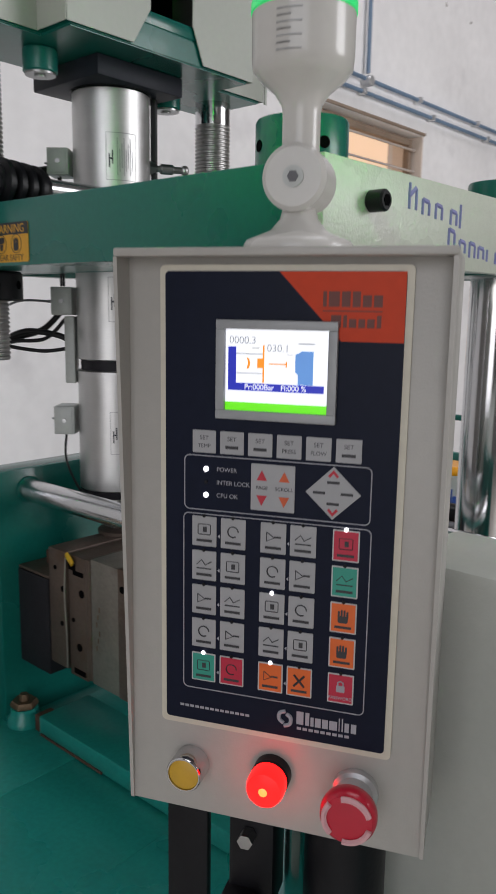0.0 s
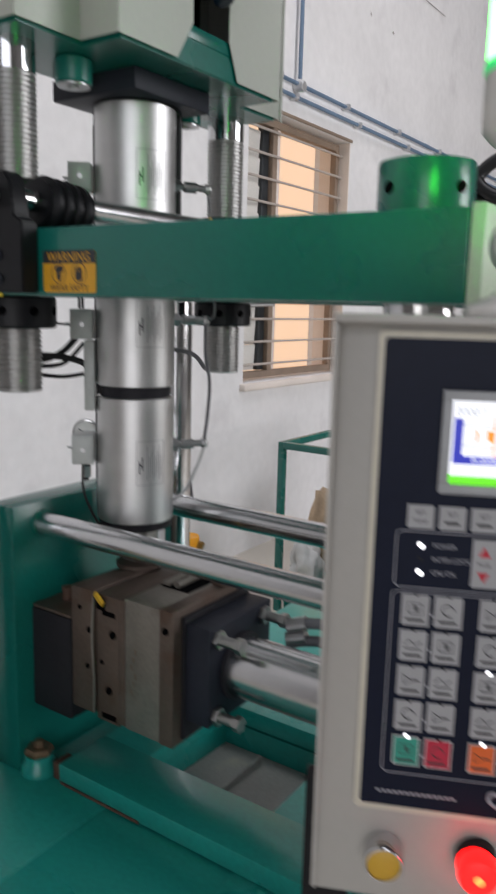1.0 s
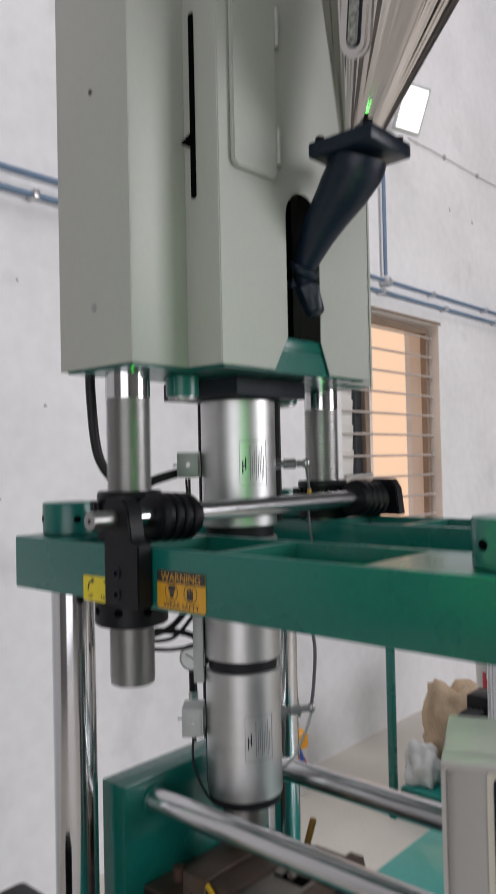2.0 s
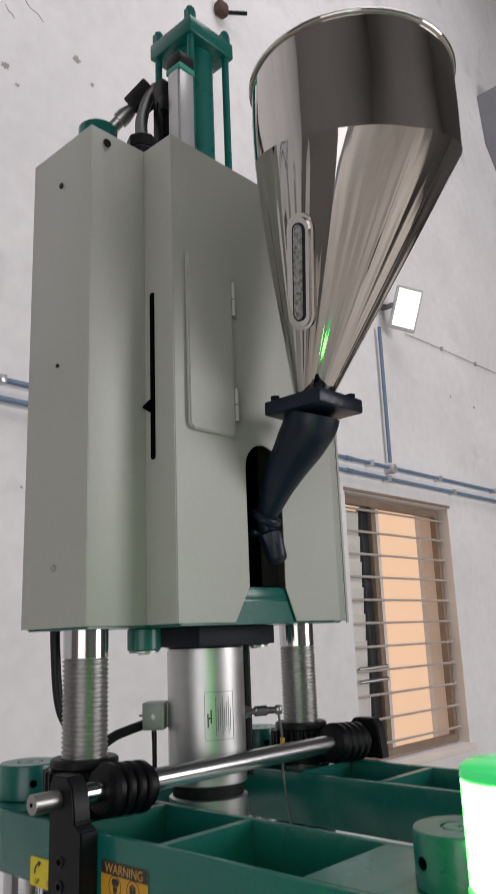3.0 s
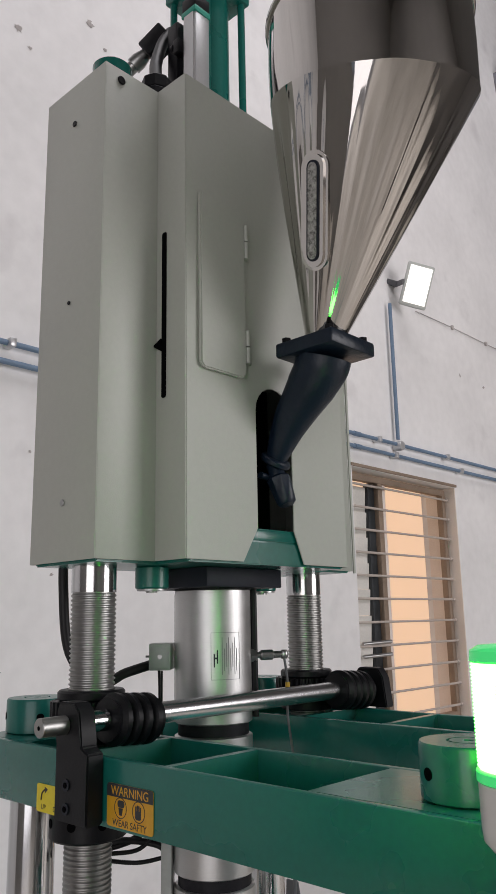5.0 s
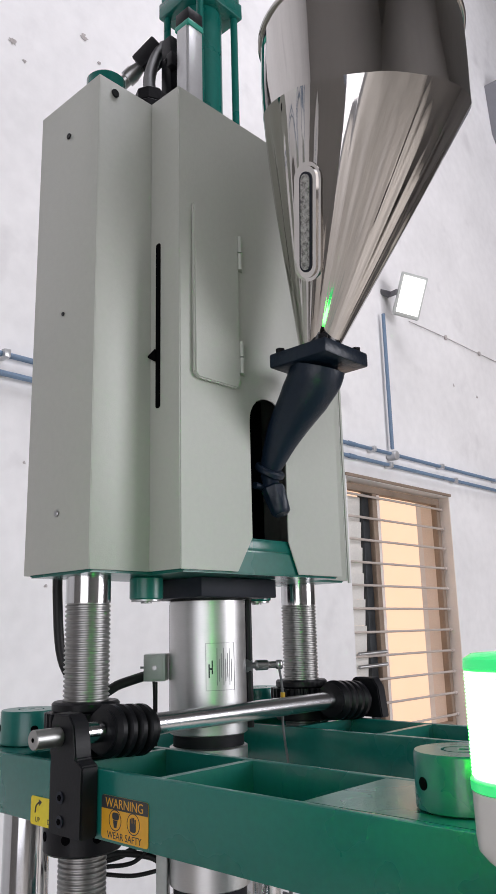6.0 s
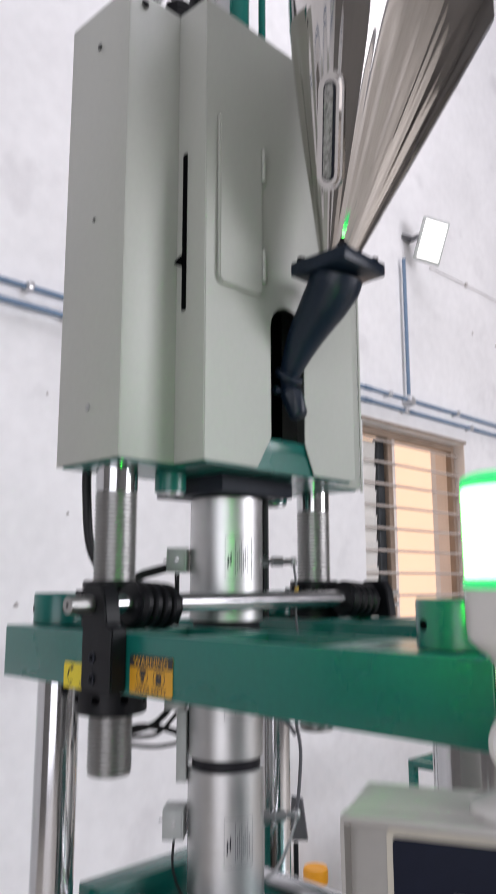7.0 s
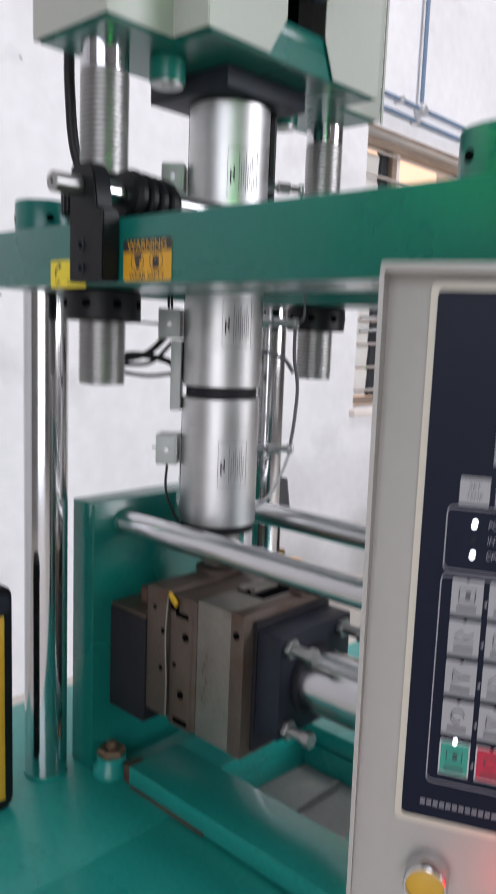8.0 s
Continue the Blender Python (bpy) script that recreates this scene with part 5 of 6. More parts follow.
    sheet("screen_field", SCRSKY, [(0.061, -0.0225), (0.0585, -0.0235), (0.0585, -0.036), (0.0605, -0.038), (0.0605, -0.0448), (0.0715, -0.0448), (0.0715, -0.021), (0.063, -0.021)], 0.00185, 0.0021, disp)
    rect("screen_field", SCRGREY, 0.0605, 0.0725, -0.0165, -0.0155, disp)
    lettering("screen_figure", "0000.3", SCRGREY, disp, Matrix.Translation((0.0092, -0.0021, -0.0145)) @ SHEET, 0.0075, "LEFT")
    lettering("screen_figure", "030.1", SCRGREY, disp, Matrix.Translation((0.0375, -0.0021, -0.0198)) @ SHEET, 0.0075, "LEFT")
    lettering("screen_figure", "Pr:000Bar   Fl:000 %", SCRWHITE, disp, Matrix.Translation((0.044, -0.0024, -0.0478)) @ SHEET, 0.0056)
    rect("screen_figure", SCRPALE, 0.0265, 0.032, -0.0205, -0.019, disp)
    rect("screen_figure", SCRPALE, 0.052, 0.057, -0.0245, -0.0235, disp)

    # function keys under the display
    for k, words in enumerate((("SET", "TEMP"), ("SET", ""), ("SET", ""), ("SET", "PRESS"), ("SET", "FLOW"), ("SET", ""))):
        u = -0.0098 + 0.02175 * k
        key = sheet("soft_key", KEYGREY, rounded(u - 0.0092, u + 0.0092, -0.0985, -0.0815, 0.0008), 0.0013, 0.0018, p, "grey soft key")
        lettering("word", words[0], INK, key, Matrix.Translation((u, -0.00185, -0.0872)) @ SHEET, 0.0046)
        if words[1]:
            lettering("word", words[1], INK, key, Matrix.Translation((u, -0.00185, -0.0933)) @ SHEET, 0.0042)
        else:
            sheet("print_bar", INK, [(u - 0.005, -0.0945), (u + 0.005, -0.0945), (u + 0.005, -0.0922), (u - 0.005, -0.0922)], 0.00182, 0.00195, key)

    def outline(u0, u1, v0, v1):
        bm = bmesh.new()
        pts = rounded(u0, u1, v0, v1, 0.004)
        sweep(bm, [(a, -0.0014, b) for a, b in pts + pts[:1]], 0.00045, 6)
        part("outline", bm, PALEINK, film)

    outline(-0.0255, 0.1158, -0.1425, -0.1008)
    outline(-0.0262, 0.1172, -0.2885, -0.1458)
    # status lights
    for v, on, word in ((-0.1108, True, "POWER"), (-0.1208, False, "INTER LOCK"), (-0.1307, True, "CPU OK")):
        solid("status_light", LEDGLOW if on else BLACKOX, p, lambda bm, v=v, on=on: cyl(bm, (-0.0082, -0.0013, v), (-0.0082, -0.0022, v), 0.002 if on else 0.0014, 16), "lit white status light" if on else "unlit status light")
        lettering("word", word, PALEINK, film, Matrix.Translation((0.0, -0.00135, v)) @ SHEET, 0.0046, "LEFT")
    # page and scroll keys
    sq = sheet("arrow_pad", KEYGREY, rounded(0.0272, 0.0605, -0.1388, -0.1038, 0.0008), 0.0013, 0.0018, p, "grey page key pad")
    for u, mm in ((0.0355, REDINK), (0.0525, ORANGEINK)):
        sheet("arrow", mm, [(u - 0.004, -0.1162), (u + 0.004, -0.1162), (u, -0.1085)], 0.00185, 0.002, sq)
        sheet("arrow", mm, [(u - 0.004, -0.1275), (u + 0.004, -0.1275), (u, -0.1352)], 0.00185, 0.002, sq)
        lettering("word", "PAGE" if u < 0.04 else "SCROLL", INK, sq, Matrix.Translation((u, -0.0019, -0.1218)) @ SHEET, 0.0038)
    dm = sheet("cursor_pad", KEYGREY, [(0.0685, -0.1215), (0.0887, -0.1408), (0.1088, -0.1215), (0.0887, -0.1018)], 0.0013, 0.0018, p, "grey diamond cursor pad")
    for sgn, v in ((1, -0.1065), (-1, -0.1362)):
        sheet("arrow", REDINK, [(0.0847, v - 0.0022 * sgn), (0.0887, v + 0.0022 * sgn), (0.0927, v - 0.0022 * sgn), (0.0913, v - 0.0036 * sgn), (0.0887, v - 0.0006 * sgn), (0.0861, v - 0.0036 * sgn)], 0.00185, 0.002, dm)
    for u, v in ((0.0785, -0.1215), (0.0987, -0.1215), (0.0887, -0.1135), (0.0887, -0.1292)):
        sheet("print_bar", INK, [(u - 0.0045, v - 0.001), (u + 0.0045, v - 0.001), (u + 0.0045, v + 0.001), (u - 0.0045, v + 0.001)], 0.00185, 0.00195, dm)
    # the key field
    cols = (-0.0093, 0.0138, 0.0451, 0.0678, 0.0995)
    rows = (-0.1588, -0.186, -0.2135, -0.241, -0.2693)
    colour = {(0, 4): KEYTEAL, (1, 4): KEYRED, (2, 4): KEYORANGE, (3, 4): KEYORANGE, (4, 0): KEYRED, (4, 1): KEYTEAL, (4, 2): KEYORANGE, (4, 3): KEYORANGE, (4, 4): KEYRED}
    lit = {(0, 4), (2, 2), (2, 4), (4, 0)}
    random.seed(11)
    for i, u in enumerate(cols):
        for j, v in enumerate(rows):
            mm = colour.get((i, j), KEYGREY)
            key = sheet("key", KEYEDGE if mm is not KEYGREY else KEYGREY, rounded(u - 0.0098, u + 0.0098, v - 0.0122, v + 0.0112, 0.0007), 0.0013, 0.0018, p, "")
            if mm is not KEYGREY:
                sheet("key_face", mm, [(u - 0.0088, v - 0.0112), (u + 0.0088, v - 0.0112), (u + 0.0088, v + 0.0102), (u - 0.0088, v + 0.0102)], 0.00185, 0.0021, key, "coloured key face")
            # pictogram and caption
            sheet("print_bar", INK if (i, j) != (4, 4) else PALEINK, [(u - 0.0062, v - 0.0088), (u + 0.0062, v - 0.0088), (u + 0.0062, v - 0.0068), (u - 0.0062, v - 0.0068)], 0.00215, 0.00225, key) if (i, j) != (4, 4) else lettering("word", "PASSWORD", PALEINK, key, Matrix.Translation((u, -0.0022, v - 0.008)) @ SHEET, 0.0034)
            bm = bmesh.new()
            kind = (i * 3 + j * 5) % 4
            if (i, j) == (4, 4):
                prism(bm, rounded(u - 0.0032, u + 0.0032, v - 0.0032, v + 0.002, 0.0006), -0.0023, -0.00215, "y")
                sweep(bm, [(u - 0.002, -0.0022, v + 0.002), (u - 0.002, -0.0022, v + 0.0045), (u, -0.0022, v + 0.0056), (u + 0.002, -0.0022, v + 0.0045), (u + 0.002, -0.0022, v + 0.002)], 0.0006, 6)
                part("pictogram", bm, PALEINK, key)
                bm = None
            elif (i, j) in ((4, 3), (4, 2)):
                prism(bm, rounded(u - 0.004, u + 0.0035, v - 0.0045, v + 0.001, 0.0015), -0.0023, -0.00215, "y")
                for f in range(4):
                    prism(bm, rounded(u - 0.004 + 0.0021 * f, u - 0.0025 + 0.0021 * f, v - 0.001, v + 0.0062 - 0.001 * abs(f - 1.5), 0.0005), -0.00235, -0.0022, "y")
            elif (i, j) == (3, 4):
                sweep(bm, [(u - 0.004, -0.0022, v - 0.004), (u + 0.004, -0.0022, v + 0.005)], 0.0009, 6)
                sweep(bm, [(u + 0.004, -0.0022, v - 0.004), (u - 0.004, -0.0022, v + 0.005)], 0.0009, 6)
            elif kind == 0:
                pts = rounded(u - 0.005, u + 0.005, v - 0.003, v + 0.005, 0.0008, 2)
                sweep(bm, [(a, -0.0022, b) for a, b in pts + pts[:1]], 0.0003, 4)
                box(bm, u - 0.001, u + 0.002, -0.0024, -0.0021, v - 0.001, v + 0.003)
            elif kind == 1:
                sweep(bm, [(u - 0.006, -0.0022, v), (u - 0.002, -0.0022, v + 0.004), (u + 0.001, -0.0022, v), (u + 0.006, -0.0022, v + 0.003)], 0.0004, 4)
                box(bm, u - 0.006, u + 0.006, -0.0024, -0.0021, v - 0.0032, v - 0.0024)
            elif kind == 2:
                sweep(bm, [(u - 0.005, -0.0022, v + 0.004), (u - 0.005, -0.0022, v - 0.003), (u + 0.001, -0.0022, v), (u - 0.005, -0.0022, v + 0.004)], 0.0004, 4)
                box(bm, u + 0.001, u + 0.006, -0.0024, -0.0021, v, v + 0.0012)
            else:
                pts = [(u + 0.0042 * math.cos(radians(30 * q)), v + 0.001 + 0.0042 * math.sin(radians(30 * q))) for q in range(11)]
                sweep(bm, [(a, -0.0022, b) for a, b in pts], 0.0005, 4)
            if bm is not None:
                part("pictogram", bm, INK, key)
            solid("key_light", LEDGLOW if (i, j) in lit else BLACKOX, key, lambda bm, u=u, v=v, on=(i, j) in lit: cyl(bm, (u, -0.0022, v + 0.0118), (u, -0.0028, v + 0.0118), 0.0016 if on else 0.0013, 12), "lit key light" if (i, j) in lit else "")
            if i in (0, 2):
                solid("key_link", PALEINK, film, lambda bm, i=i, v=v: prism(bm, [(cols[i] + 0.0105, v - 0.0035), (cols[i] + 0.0122, v - 0.005), (cols[i + 1] - 0.0105, v - 0.0035), (cols[i] + 0.0122, v - 0.002)], -0.0015, -0.0013, "y"))
    # maker's name and address, as plain bars and shapes
    for k in range(14):
        a = -0.029 + 0.0042 * k
        sheet("address_mark", PALEINK, [(a, -0.3058), (a + 0.0032, -0.3058), (a + 0.0032, -0.3038), (a, -0.3038)], 0.00125, 0.0014, film)
    for sgn in (1, -1):
        bm = bmesh.new()
        sweep(bm, smooth_path([(0.0575 + 0.0005 * sgn, -0.0014, -0.3015 + 0.006 * sgn), (0.0575 - 0.004 * sgn, -0.0014, -0.3015 + 0.004 * sgn), (0.0575 - 0.0045 * sgn, -0.0014, -0.3015 - 0.001 * sgn), (0.0575 - 0.001 * sgn, -0.0014, -0.3015 - 0.004 * sgn)]), 0.0016, 6)
        part("maker_mark", bm, PALEINK, film)
    for k, (a, b, tall) in enumerate(((0.0665, 0.072, 1), (0.0735, 0.0765, 1), (0.0775, 0.080, 0), (0.081, 0.0855, 0), (0.0865, 0.091, 0), (0.092, 0.098, 0), (0.0992, 0.1, 1), (0.1015, 0.1025, 1), (0.1037, 0.107, 0), (0.1085, 0.1125, 0))):
        sheet("maker_mark", PALEINK, [(a, -0.3045), (b, -0.3045), (b, -0.294 if tall else -0.2972), (a, -0.294 if tall else -0.2972)], 0.00125, 0.0014, film)
    for k in range(9):
        a = 0.067 + 0.0046 * k
        sheet("maker_mark", PALEINK, [(a, -0.309), (a + 0.0034, -0.309), (a + 0.0034, -0.3068), (a, -0.3068)], 0.00125, 0.0014, film)

    # push buttons
    def turned(name, material, u, v, prof, seg=40, label="", parent=None):
        return solid(name, material, parent or p, lambda bm: lathe(bm, prof, Matrix.Translation((u, D - 0.0002, v)) @ Matrix.Rotation(radians(90), 4, "X"), seg), label)

    yb = turned("yellow_button", CHROME, -0.0205, -0.357, [(0.0148, 0), (0.0148, 0.019), (0.0138, 0.0205), (0.0128, 0.0205), (0.0126, 0.018)], label="chrome ringed yellow push button")
    turned("button_face", YELLOWBTN, -0.0205, -0.357, [(0.0125, 0.0172), (0.0125, 0.0192), (0.0115, 0.0198)], parent=yb, label="yellow button face")
    rb = turned("red_lamp", BLACKOX, 0.0475, -0.352, [(0.0152, 0), (0.0152, 0.009), (0.0135, 0.011)], label="lit red indicator lamp")
    turned("lens", REDGLOW, 0.0475, -0.352, [(0.0145, 0.0112), (0.0148, 0.014), (0.0148, 0.022), (0.0135, 0.0265), (0.008, 0.0285)], parent=rb, label="glowing red lens")
    turned("filament", HOTGLOW, 0.0475, -0.352, [(0.0035, 0.0287), (0.002, 0.0295)], 16, parent=rb)
    eb = turned("emergency_stop", REDPLASTIC, 0.1135, -0.353, [(0.0185, 0.0225), (0.0205, 0.026), (0.0212, 0.031), (0.0205, 0.036), (0.018, 0.0385), (0.008, 0.0395)], label="red mushroom emergency stop")
    turned("collar", ALU, 0.1135, -0.353, [(0.0175, 0), (0.0175, 0.006), (0.0145, 0.008), (0.0145, 0.0222)], parent=eb, label="grey metal collar")
    for a0 in (20, 140, 260):
        bm = bmesh.new()
        pts = [(0.1135 + 0.0168 * math.cos(radians(a0 + 8.5 * k)), D - 0.0395, -0.353 + 0.0168 * math.sin(radians(a0 + 8.5 * k))) for k in range(11)]
        sweep(bm, pts, 0.0023, 6)
        part("turn_mark", bm, PINKMARK, eb, "pale turn arrow")


control_panel()


def beacon():
    u, d = 0.0505, 0.03
    b = thing("signal_beacon", "white tilting signal beacon with a lit green lens", "beacon", PM @ Matrix.Translation((u, d, 0.0497)))

    def turned(name, material, prof, label="", m=None, seg=48):
        return solid(name, material, b, lambda bm: lathe(bm, prof, m, seg), label)

    turned("base", WHITEPLASTIC, [(0.04, 0.0), (0.04, 0.004), (0.038, 0.007), (0.032, 0.0095), (0.021, 0.014), (0.014, 0.022), (0.012, 0.03)], "flared white base")
    side = Matrix.Translation((0, 0, 0.049)) @ Matrix.Rotation(radians(90), 4, "X")
    turned("pivot", WHITEPLASTIC, [(0.02, -0.02), (0.0232, -0.017), (0.0232, 0.017), (0.02, 0.02)], "white pivot barrel", side)
    cap = turned("pivot_screw", JBOX, [(0.0075, 0.0202), (0.0075, 0.0212)], "recessed pivot screw", side, 24)
    solid("hex", TAGGREY, cap, lambda bm: lathe(bm, [(0.0042, 0.0213), (0.0042, 0.0216)], side, 6))
    turned("stem", WHITEPLASTIC, [(0.0135, 0.066), (0.0135, 0.094), (0.0145, 0.1), (0.02, 0.108), (0.03, 0.116), (0.0352, 0.122), (0.036, 0.13), (0.0362, 0.158)], "white tapering stem")
    for k in range(7):
        a = -118 + 9 * (k % 1)
        for s in range(1 + k % 2):
            z = 0.127 + 0.0042 * k
            bm = bmesh.new()
            pts = [(0.0364 * math.cos(radians(a + 4 * q)), 0.0364 * math.sin(radians(a + 4 * q)), z) for q in range(3, 11 - 3 * (k % 2))]
            sweep(bm, pts, 0.0005, 4)
            part("print_bar", bm, KEYGREY, b)
    turned("lens_ring", GREENLENS, [(0.0355, 0.1582), (0.037, 0.159), (0.037, 0.165), (0.0355, 0.166)], "green lens ring")
    prof = [(0.0345, 0.1662)]
    z = 0.167
    while z < 0.232:
        prof += [(0.0348, z), (0.0358, z + 0.001), (0.0348, z + 0.002)]
        z += 0.0024
    turned("lens", GREENGLOW, prof + [(0.034, 0.234)], "lit ribbed green lens")
    turned("lens_cap", GREENLENS, [(0.0352, 0.2342), (0.0362, 0.2355), (0.0355, 0.242), (0.03, 0.2455), (0.01, 0.247)], "green lens cap")


beacon()


def panel_post():
    s = thing("panel_post", "black post and clamp that carry the control panel", "post", PM @ Matrix.Translation((0.05, 0.05, -0.4012)))
    box_ = lambda name, mm, dims, bevel, label="": boxpart(name, mm, s, dims, bevel, label)
    box_("back_plate", BLACKOX, (-0.142, -0.098, 0.066, 0.078, -0.3728, 0.03), 0.003, "black flat bar")
    cylpart("post", BLACKOX, s, (0.045, 0.03, -0.3728), (0.045, 0.03, -0.0005), 0.036, 40, label="black round post")
    solid("clamp", BLACKOX, s, lambda bm: (box(bm, -0.055, -0.012, 0.0, 0.04, -0.12, -0.001, 0.006), box(bm, -0.06, -0.02, -0.02, 0.02, -0.16, -0.1, 0.012)))
    cylpart("lever", ALU, s, (-0.03, -0.025, -0.1), (0.015, -0.045, -0.075), 0.007, 14, label="pale clamp lever")
    cylpart("bolt", SCREW, s, (-0.035, -0.001, -0.045), (-0.035, -0.014, -0.045), 0.007, 6, label="zinc clamp bolt")


panel_post()


def light_curtain():
    c = thing("light_curtain", "black safety light curtain with yellow stripes", "light curtain", Matrix.Translation((-0.13, -0.372, BEDZ)))
    solid("housing", BLACKOX, c, lambda bm: prism(bm, rounded(-0.034, 0.034, 0.0005, 0.376, 0.018), -0.036, 0.02, "x", 0.003), "black rounded housing")
    for y in (-0.022, 0.006):
        boxpart("stripe", YELLOW, c, (0.0203, 0.0216, y, y + 0.0125, 0.02, 0.328), 0.0005, "yellow stripe")
    boxpart("window", SHADEBLACK, c, (0.0203, 0.0212, -0.0085, 0.0055, 0.02, 0.328))
    for z in (0.303, 0.078):
        boxpart("indicator", AMBERLED, c, (0.0214, 0.022, -0.004, 0.0, z, z + 0.008), 0, "small lit orange indicator")
    solid("end_cap", PLATESTEEL, c, lambda bm: prism(bm, rounded(-0.026, 0.026, 0.332, 0.363, 0.01), 0.0203, 0.024, "x"), "glossy end cap")


light_curtain()


# ---- behind the press ----
def gauge():
    g = thing("pressure_gauge", "round pressure gauge on a black hose", "gauge", Matrix.Translation((-0.745, 0.599, 1.26)) @ Matrix.Diagonal((1.35, 1.35, 1.35, 1)))
    a = Matrix.Rotation(radians(45), 4, "Z") @ Matrix.Rotation(radians(90), 4, "X")
    solid("case", SCREW, g, lambda bm: lathe(bm, [(0.026, -0.014), (0.029, -0.01), (0.029, 0.008), (0.026, 0.011), (0.0255, 0.008)], a, 40), "steel gauge case")
    solid("dial", BUCKETWHITE, g, lambda bm: lathe(bm, [(0.025, 0.0082), (0.025, 0.009)], a, 36), "pale dial")
    solid("needle", INK, g, lambda bm: box(bm, -0.001, 0.001, -0.004, 0.018, 0.0092, 0.0098, m=a @ Matrix.Rotation(radians(60), 4, "Z")))
    cylpart("stem", BLACKOX, g, (0, 0, -0.075), (0, 0, -0.0292), 0.009, 14)
    cylpart("nut", SCREW, g, (0, 0, -0.1), (0, 0, -0.0752), 0.011, 6)
    cylpart("pipe", BLACKOX, g, (0, 0, -0.93), (0, 0, -0.1002), 0.0055, 12)


gauge()


def power_pack():
    c = thing("power_pack", "teal steel frame and oil tank of a hydraulic power pack", "power pack", Matrix.Translation((-1.2, 2.42, 0)))
    X, Y, H = 1.15, 1.3, 0.94
    t = 0.035
    boxpart("tank", GREEN, c, (0.04, X - 0.04, 0.04, Y - 0.04, 0.0005, 0.15), 0.01, "teal oil tank")
    boxpart("tank_lid", BEDGREEN, c, (0.05, X - 0.05, 0.05, Y - 0.05, 0.1505, 0.158), 0.002, "glossy teal tank lid")
    for x, y in ((0, 0), (X - t, 0), (0, Y - t), (X - t, Y - t)):
        boxpart("post", GREEN, c, (x, x + t, y, y + t, 0.0005, H - t), 0.002)
    for dims in ((0, X, 0, t, H - t, H), (0, X, Y - t, Y, H - t, H), (0, t, t, Y - t, H - t, H), (X - t, X, t, Y - t, H - t, H)):
        boxpart("rail", GREEN, c, dims, 0.002)
    cylpart("stand_pipe", MOTORDARK, c, (0.3, 0.25, 0.1585), (0.3, 0.25, 0.3), 0.028, 20, label="dark stand pipe on the lid")
    cylpart("pipe_flange", MOTORDARK, c, (0.3, 0.25, 0.1583), (0.3, 0.25, 0.175), 0.048, 20, 0.003)
    random.seed(3)

    def lump(name, label, cat, mm, at, sx, sy, sz, rough=0.25):
        bm = bmesh.new()
        bmesh.ops.create_icosphere(bm, subdivisions=4, radius=1.0)
        for v in bm.verts:
            d = 1 + rough * noise.noise(v.co * 1.7 + Vector(at)) + 0.35 * rough * noise.noise(v.co * 5 + Vector(at))
            v.co = Vector((v.co.x * sx * d, v.co.y * sy * d, max(-0.62, v.co.z * d) * sz))
        lo = min(v.co.z for v in bm.verts)
        bmesh.ops.translate(bm, vec=(0, 0, -lo), verts=bm.verts)
        ob = link(name, bm, mm, angle=60)
        ob.matrix_basis = Matrix.Translation(at)
        return tagged(ob, label, cat)

    lump("jute_sack", "slumped brown jute sack on the tank lid", "sack", SACK, (-1.04, 2.86, 0.159), 0.185, 0.15, 0.285, 0.4)
    lump("poly_bag", "crumpled white plastic bag on the tank lid", "bag", POLY, (-1.09, 2.58, 0.159), 0.09, 0.09, 0.125, 0.45)
    m = thing("pump_motor", "dark electric pump motor on the tank", "motor", Matrix.Translation((-0.68, 2.7, 0.159)))
    cylpart("body", MOTORDARK, m, (0, -0.14, 0.19), (0, 0.24, 0.19), 0.118, 36, 0.012, label="dark ribbed motor body")
    for k in range(18):
        boxpart("fin", MOTORDARK, m, (-0.004, 0.004, -0.1, 0.22, 0.1185, 0.134), 0.001).matrix_basis = Matrix.Translation((0, 0, 0.19)) @ Matrix.Rotation(radians(20 * k + 10), 4, "Y")
    solid("fan_cover", BLACKOX, m, lambda bm: lathe(bm, [(0.126, 0.0), (0.128, 0.01), (0.122, 0.03), (0.1, 0.044), (0.05, 0.05)], Matrix.Translation((0, -0.1405, 0.19)) @ Matrix.Rotation(radians(90), 4, "X"), 36), "domed black fan cover")
    boxpart("foot", MOTORDARK, m, (-0.09, 0.09, -0.08, 0.18, 0.0005, 0.07), 0.005)
    solid("valve_block", BLACKOX, m, lambda bm: (box(bm, -0.2, -0.05, -0.04, 0.12, 0.36, 0.475, 0.012), box(bm, -0.04, 0.09, -0.02, 0.1, 0.37, 0.44, 0.01), cyl(bm, (-0.05, 0.04, 0.42), (0.14, 0.04, 0.42), 0.03, 16)), "black valve block")
    for k in range(3):
        cablepart("hose", BLACKRUB, m, [(-0.17 + 0.03 * k, -0.04, 0.4), (-0.2 + 0.02 * k, -0.12, 0.37), (-0.2 + 0.035 * k, -0.19, 0.25), (-0.19 + 0.03 * k, -0.2, 0.0)], 0.016)
    for k in range(2):
        cablepart("hose", TAGGREY if k else BLACKRUB, m, [(0.16, -0.1, 0.36 + 0.02 * k), (0.04, -0.2, 0.37 + 0.02 * k), (-0.09, -0.215 - 0.03 * k, 0.32), (-0.16, -0.22 - 0.03 * k, 0.18), (-0.15 + 0.03 * k, -0.21, 0.0)], 0.017, "hose that loops over the motor")


power_pack()


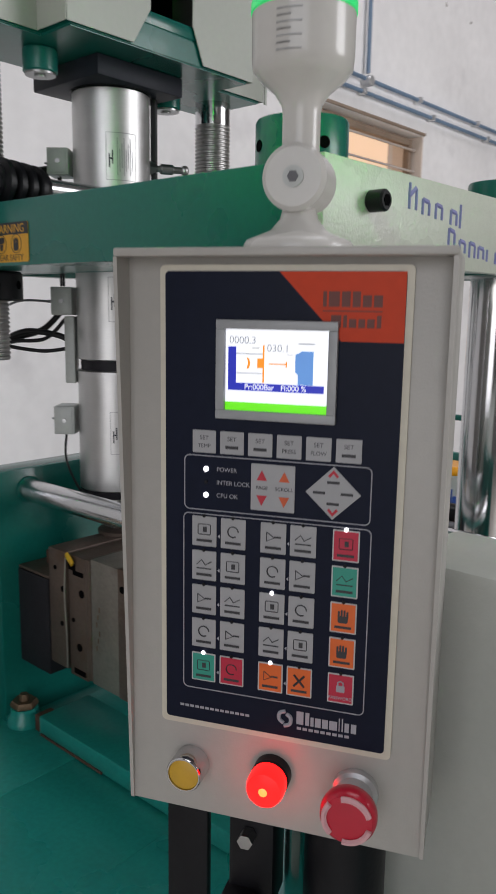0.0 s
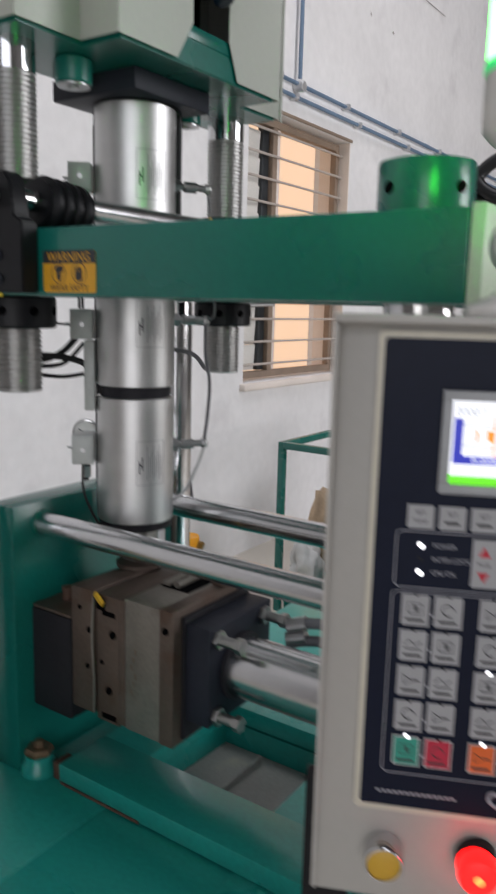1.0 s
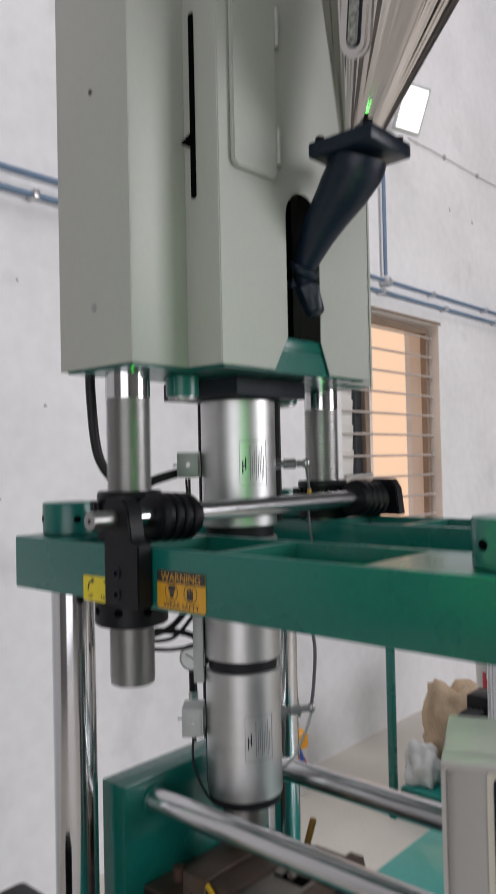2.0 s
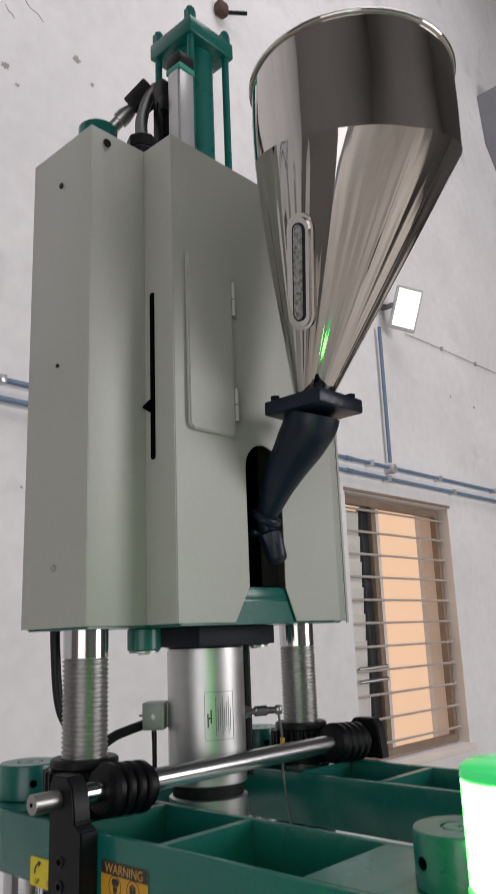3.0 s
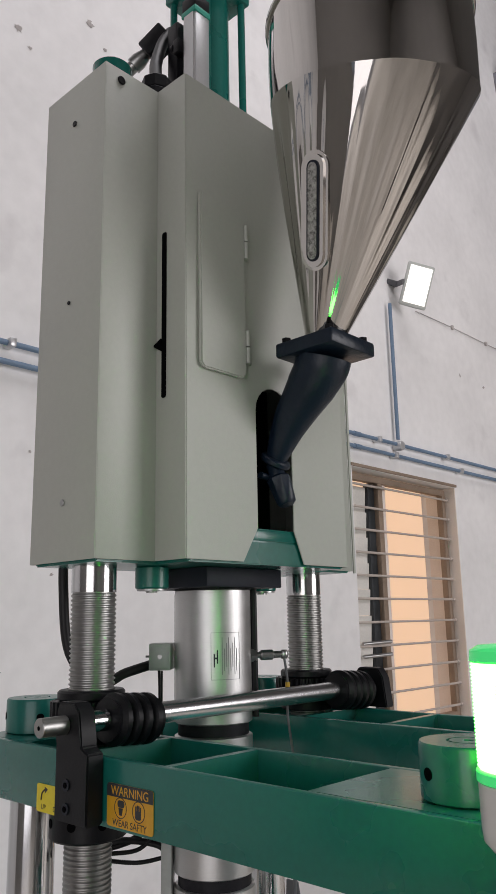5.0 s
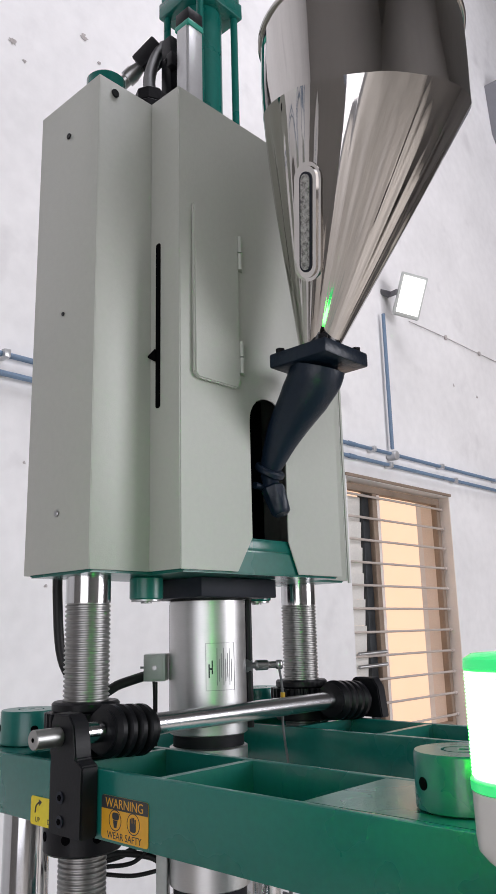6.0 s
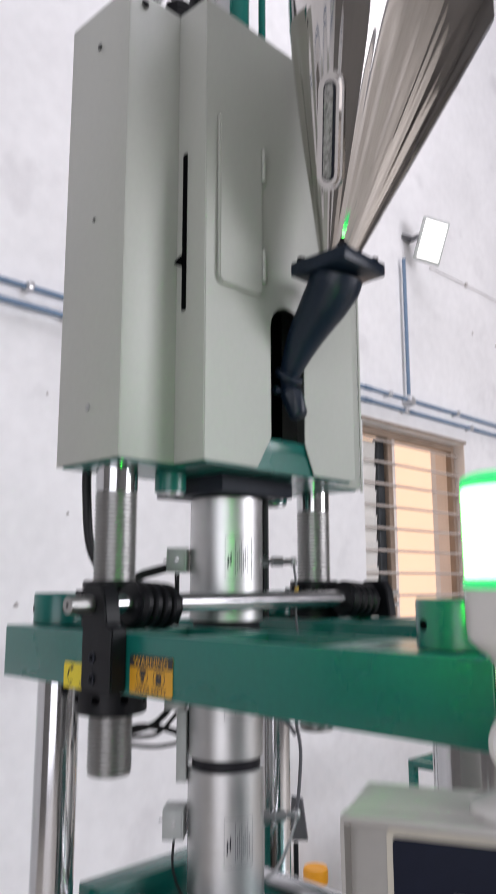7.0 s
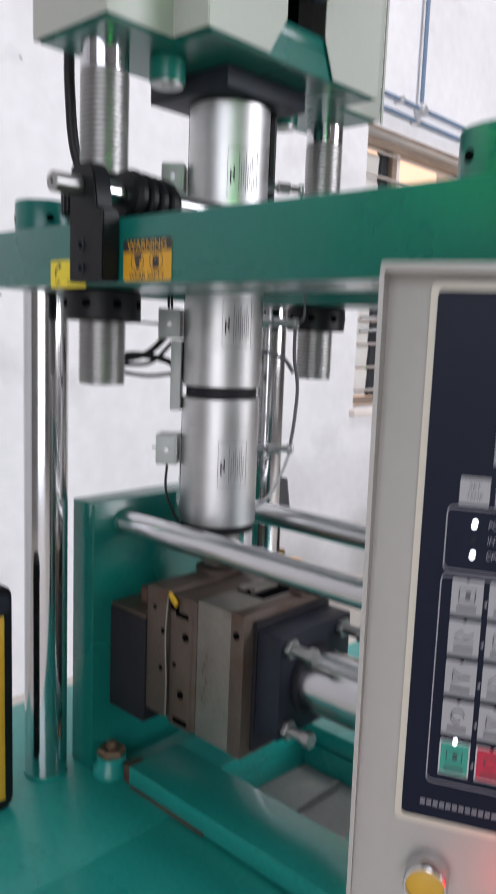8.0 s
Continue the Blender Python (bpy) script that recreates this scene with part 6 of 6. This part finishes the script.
def bucket(name, label, at, r, h, lid, s=1.0):
    b = thing(name, label, "bucket", Matrix.Translation(at), group="paint buckets")
    solid("body", BUCKETWHITE, b, lambda bm: lathe(bm, [(r * 0.86, 0.0005), (r * 0.88, 0.01), (r * 0.98, h * 0.86), (r, h * 0.87), (r, h * 0.9)], None, 40), "white plastic body")
    solid("lid", LIDORANGE, b, lambda bm: lathe(bm, [(r * 1.04, h * 0.78), (r * 1.05, h * 0.8), (r * 1.05, h * 0.96), (r * 0.98, h), (r * 0.5, h * 0.985)], None, 40) if lid > 1 else lathe(bm, [(r * 1.03, h * 0.9005), (r * 1.05, h * 0.91), (r * 1.05, h * 0.97), (r * 0.98, h), (r * 0.5, h * 0.985)], None, 40), "orange lid")
    for a0, z0, z1, wd, mm in ((-75, 0.5, 0.82, 3, LABELBLUE), (-48, 0.55, 0.78, 2, LABELRED), (-30, 0.5, 0.8, 3, LABELBLUE), (-110, 0.52, 0.8, 3, LABELRED), (0, 0.3, 0.6, 2, LABELRED)):
        for k in range(wd):
            m = Matrix.Rotation(radians(a0 + 9 * k), 4, "Z")
            solid("label_print", mm, b, lambda bm, m=m, k=k: box(bm, r * 0.952 + 0.002, r * 0.952 + 0.006, -r * 0.07, r * 0.07, h * (z0 + 0.06 * (k % 2)), h * (z1 - 0.08 * k), m=m))
    return b


bucket("paint_bucket", "white bucket with an orange lid on the floor", (-1.75, 2.36, 0), 0.062, 0.335, 2)
bucket("paint_bucket", "white printed bucket with an orange lid on the tank", (-1.0, 3.42, 0.159), 0.17, 0.53, 1)
tag = thing("hanging_tag", "bent grey tag on a thin stand behind the press", "tag")
solid("plate", TAGGREY, tag, lambda bm: prism(bm, [(-0.70, 0.995), (-0.625, 1.01), (-0.645, 1.13), (-0.69, 1.13)], 0.962, 0.968, "y", 0.0015))
cylpart("stand", BLACKOX, tag, (-0.675, 0.965, 0.0), (-0.675, 0.965, 0.994), 0.008, 8)


coil = thing("loose_hose", "thick black hose that loops up from the floor behind the press", "hose")
cablepart("hose", BLACKRUB, coil, [(1.5, 2.6, 0.02), (1.35, 2.5, 0.9), (0.9, 2.3, 1.75), (0.45, 2.1, 2.0), (0.2, 2.0, 2.03), (0.02, 1.9, 2.05), (-0.06, 1.9, 2.12), (0.02, 1.95, 2.2), (0.1, 2.0, 2.15), (0.08, 2.0, 2.06), (-0.02, 1.95, 2.03), (-0.12, 1.85, 2.08)], 0.024)


def motions():
    """Nothing but the camera moves in this place."""


motions()
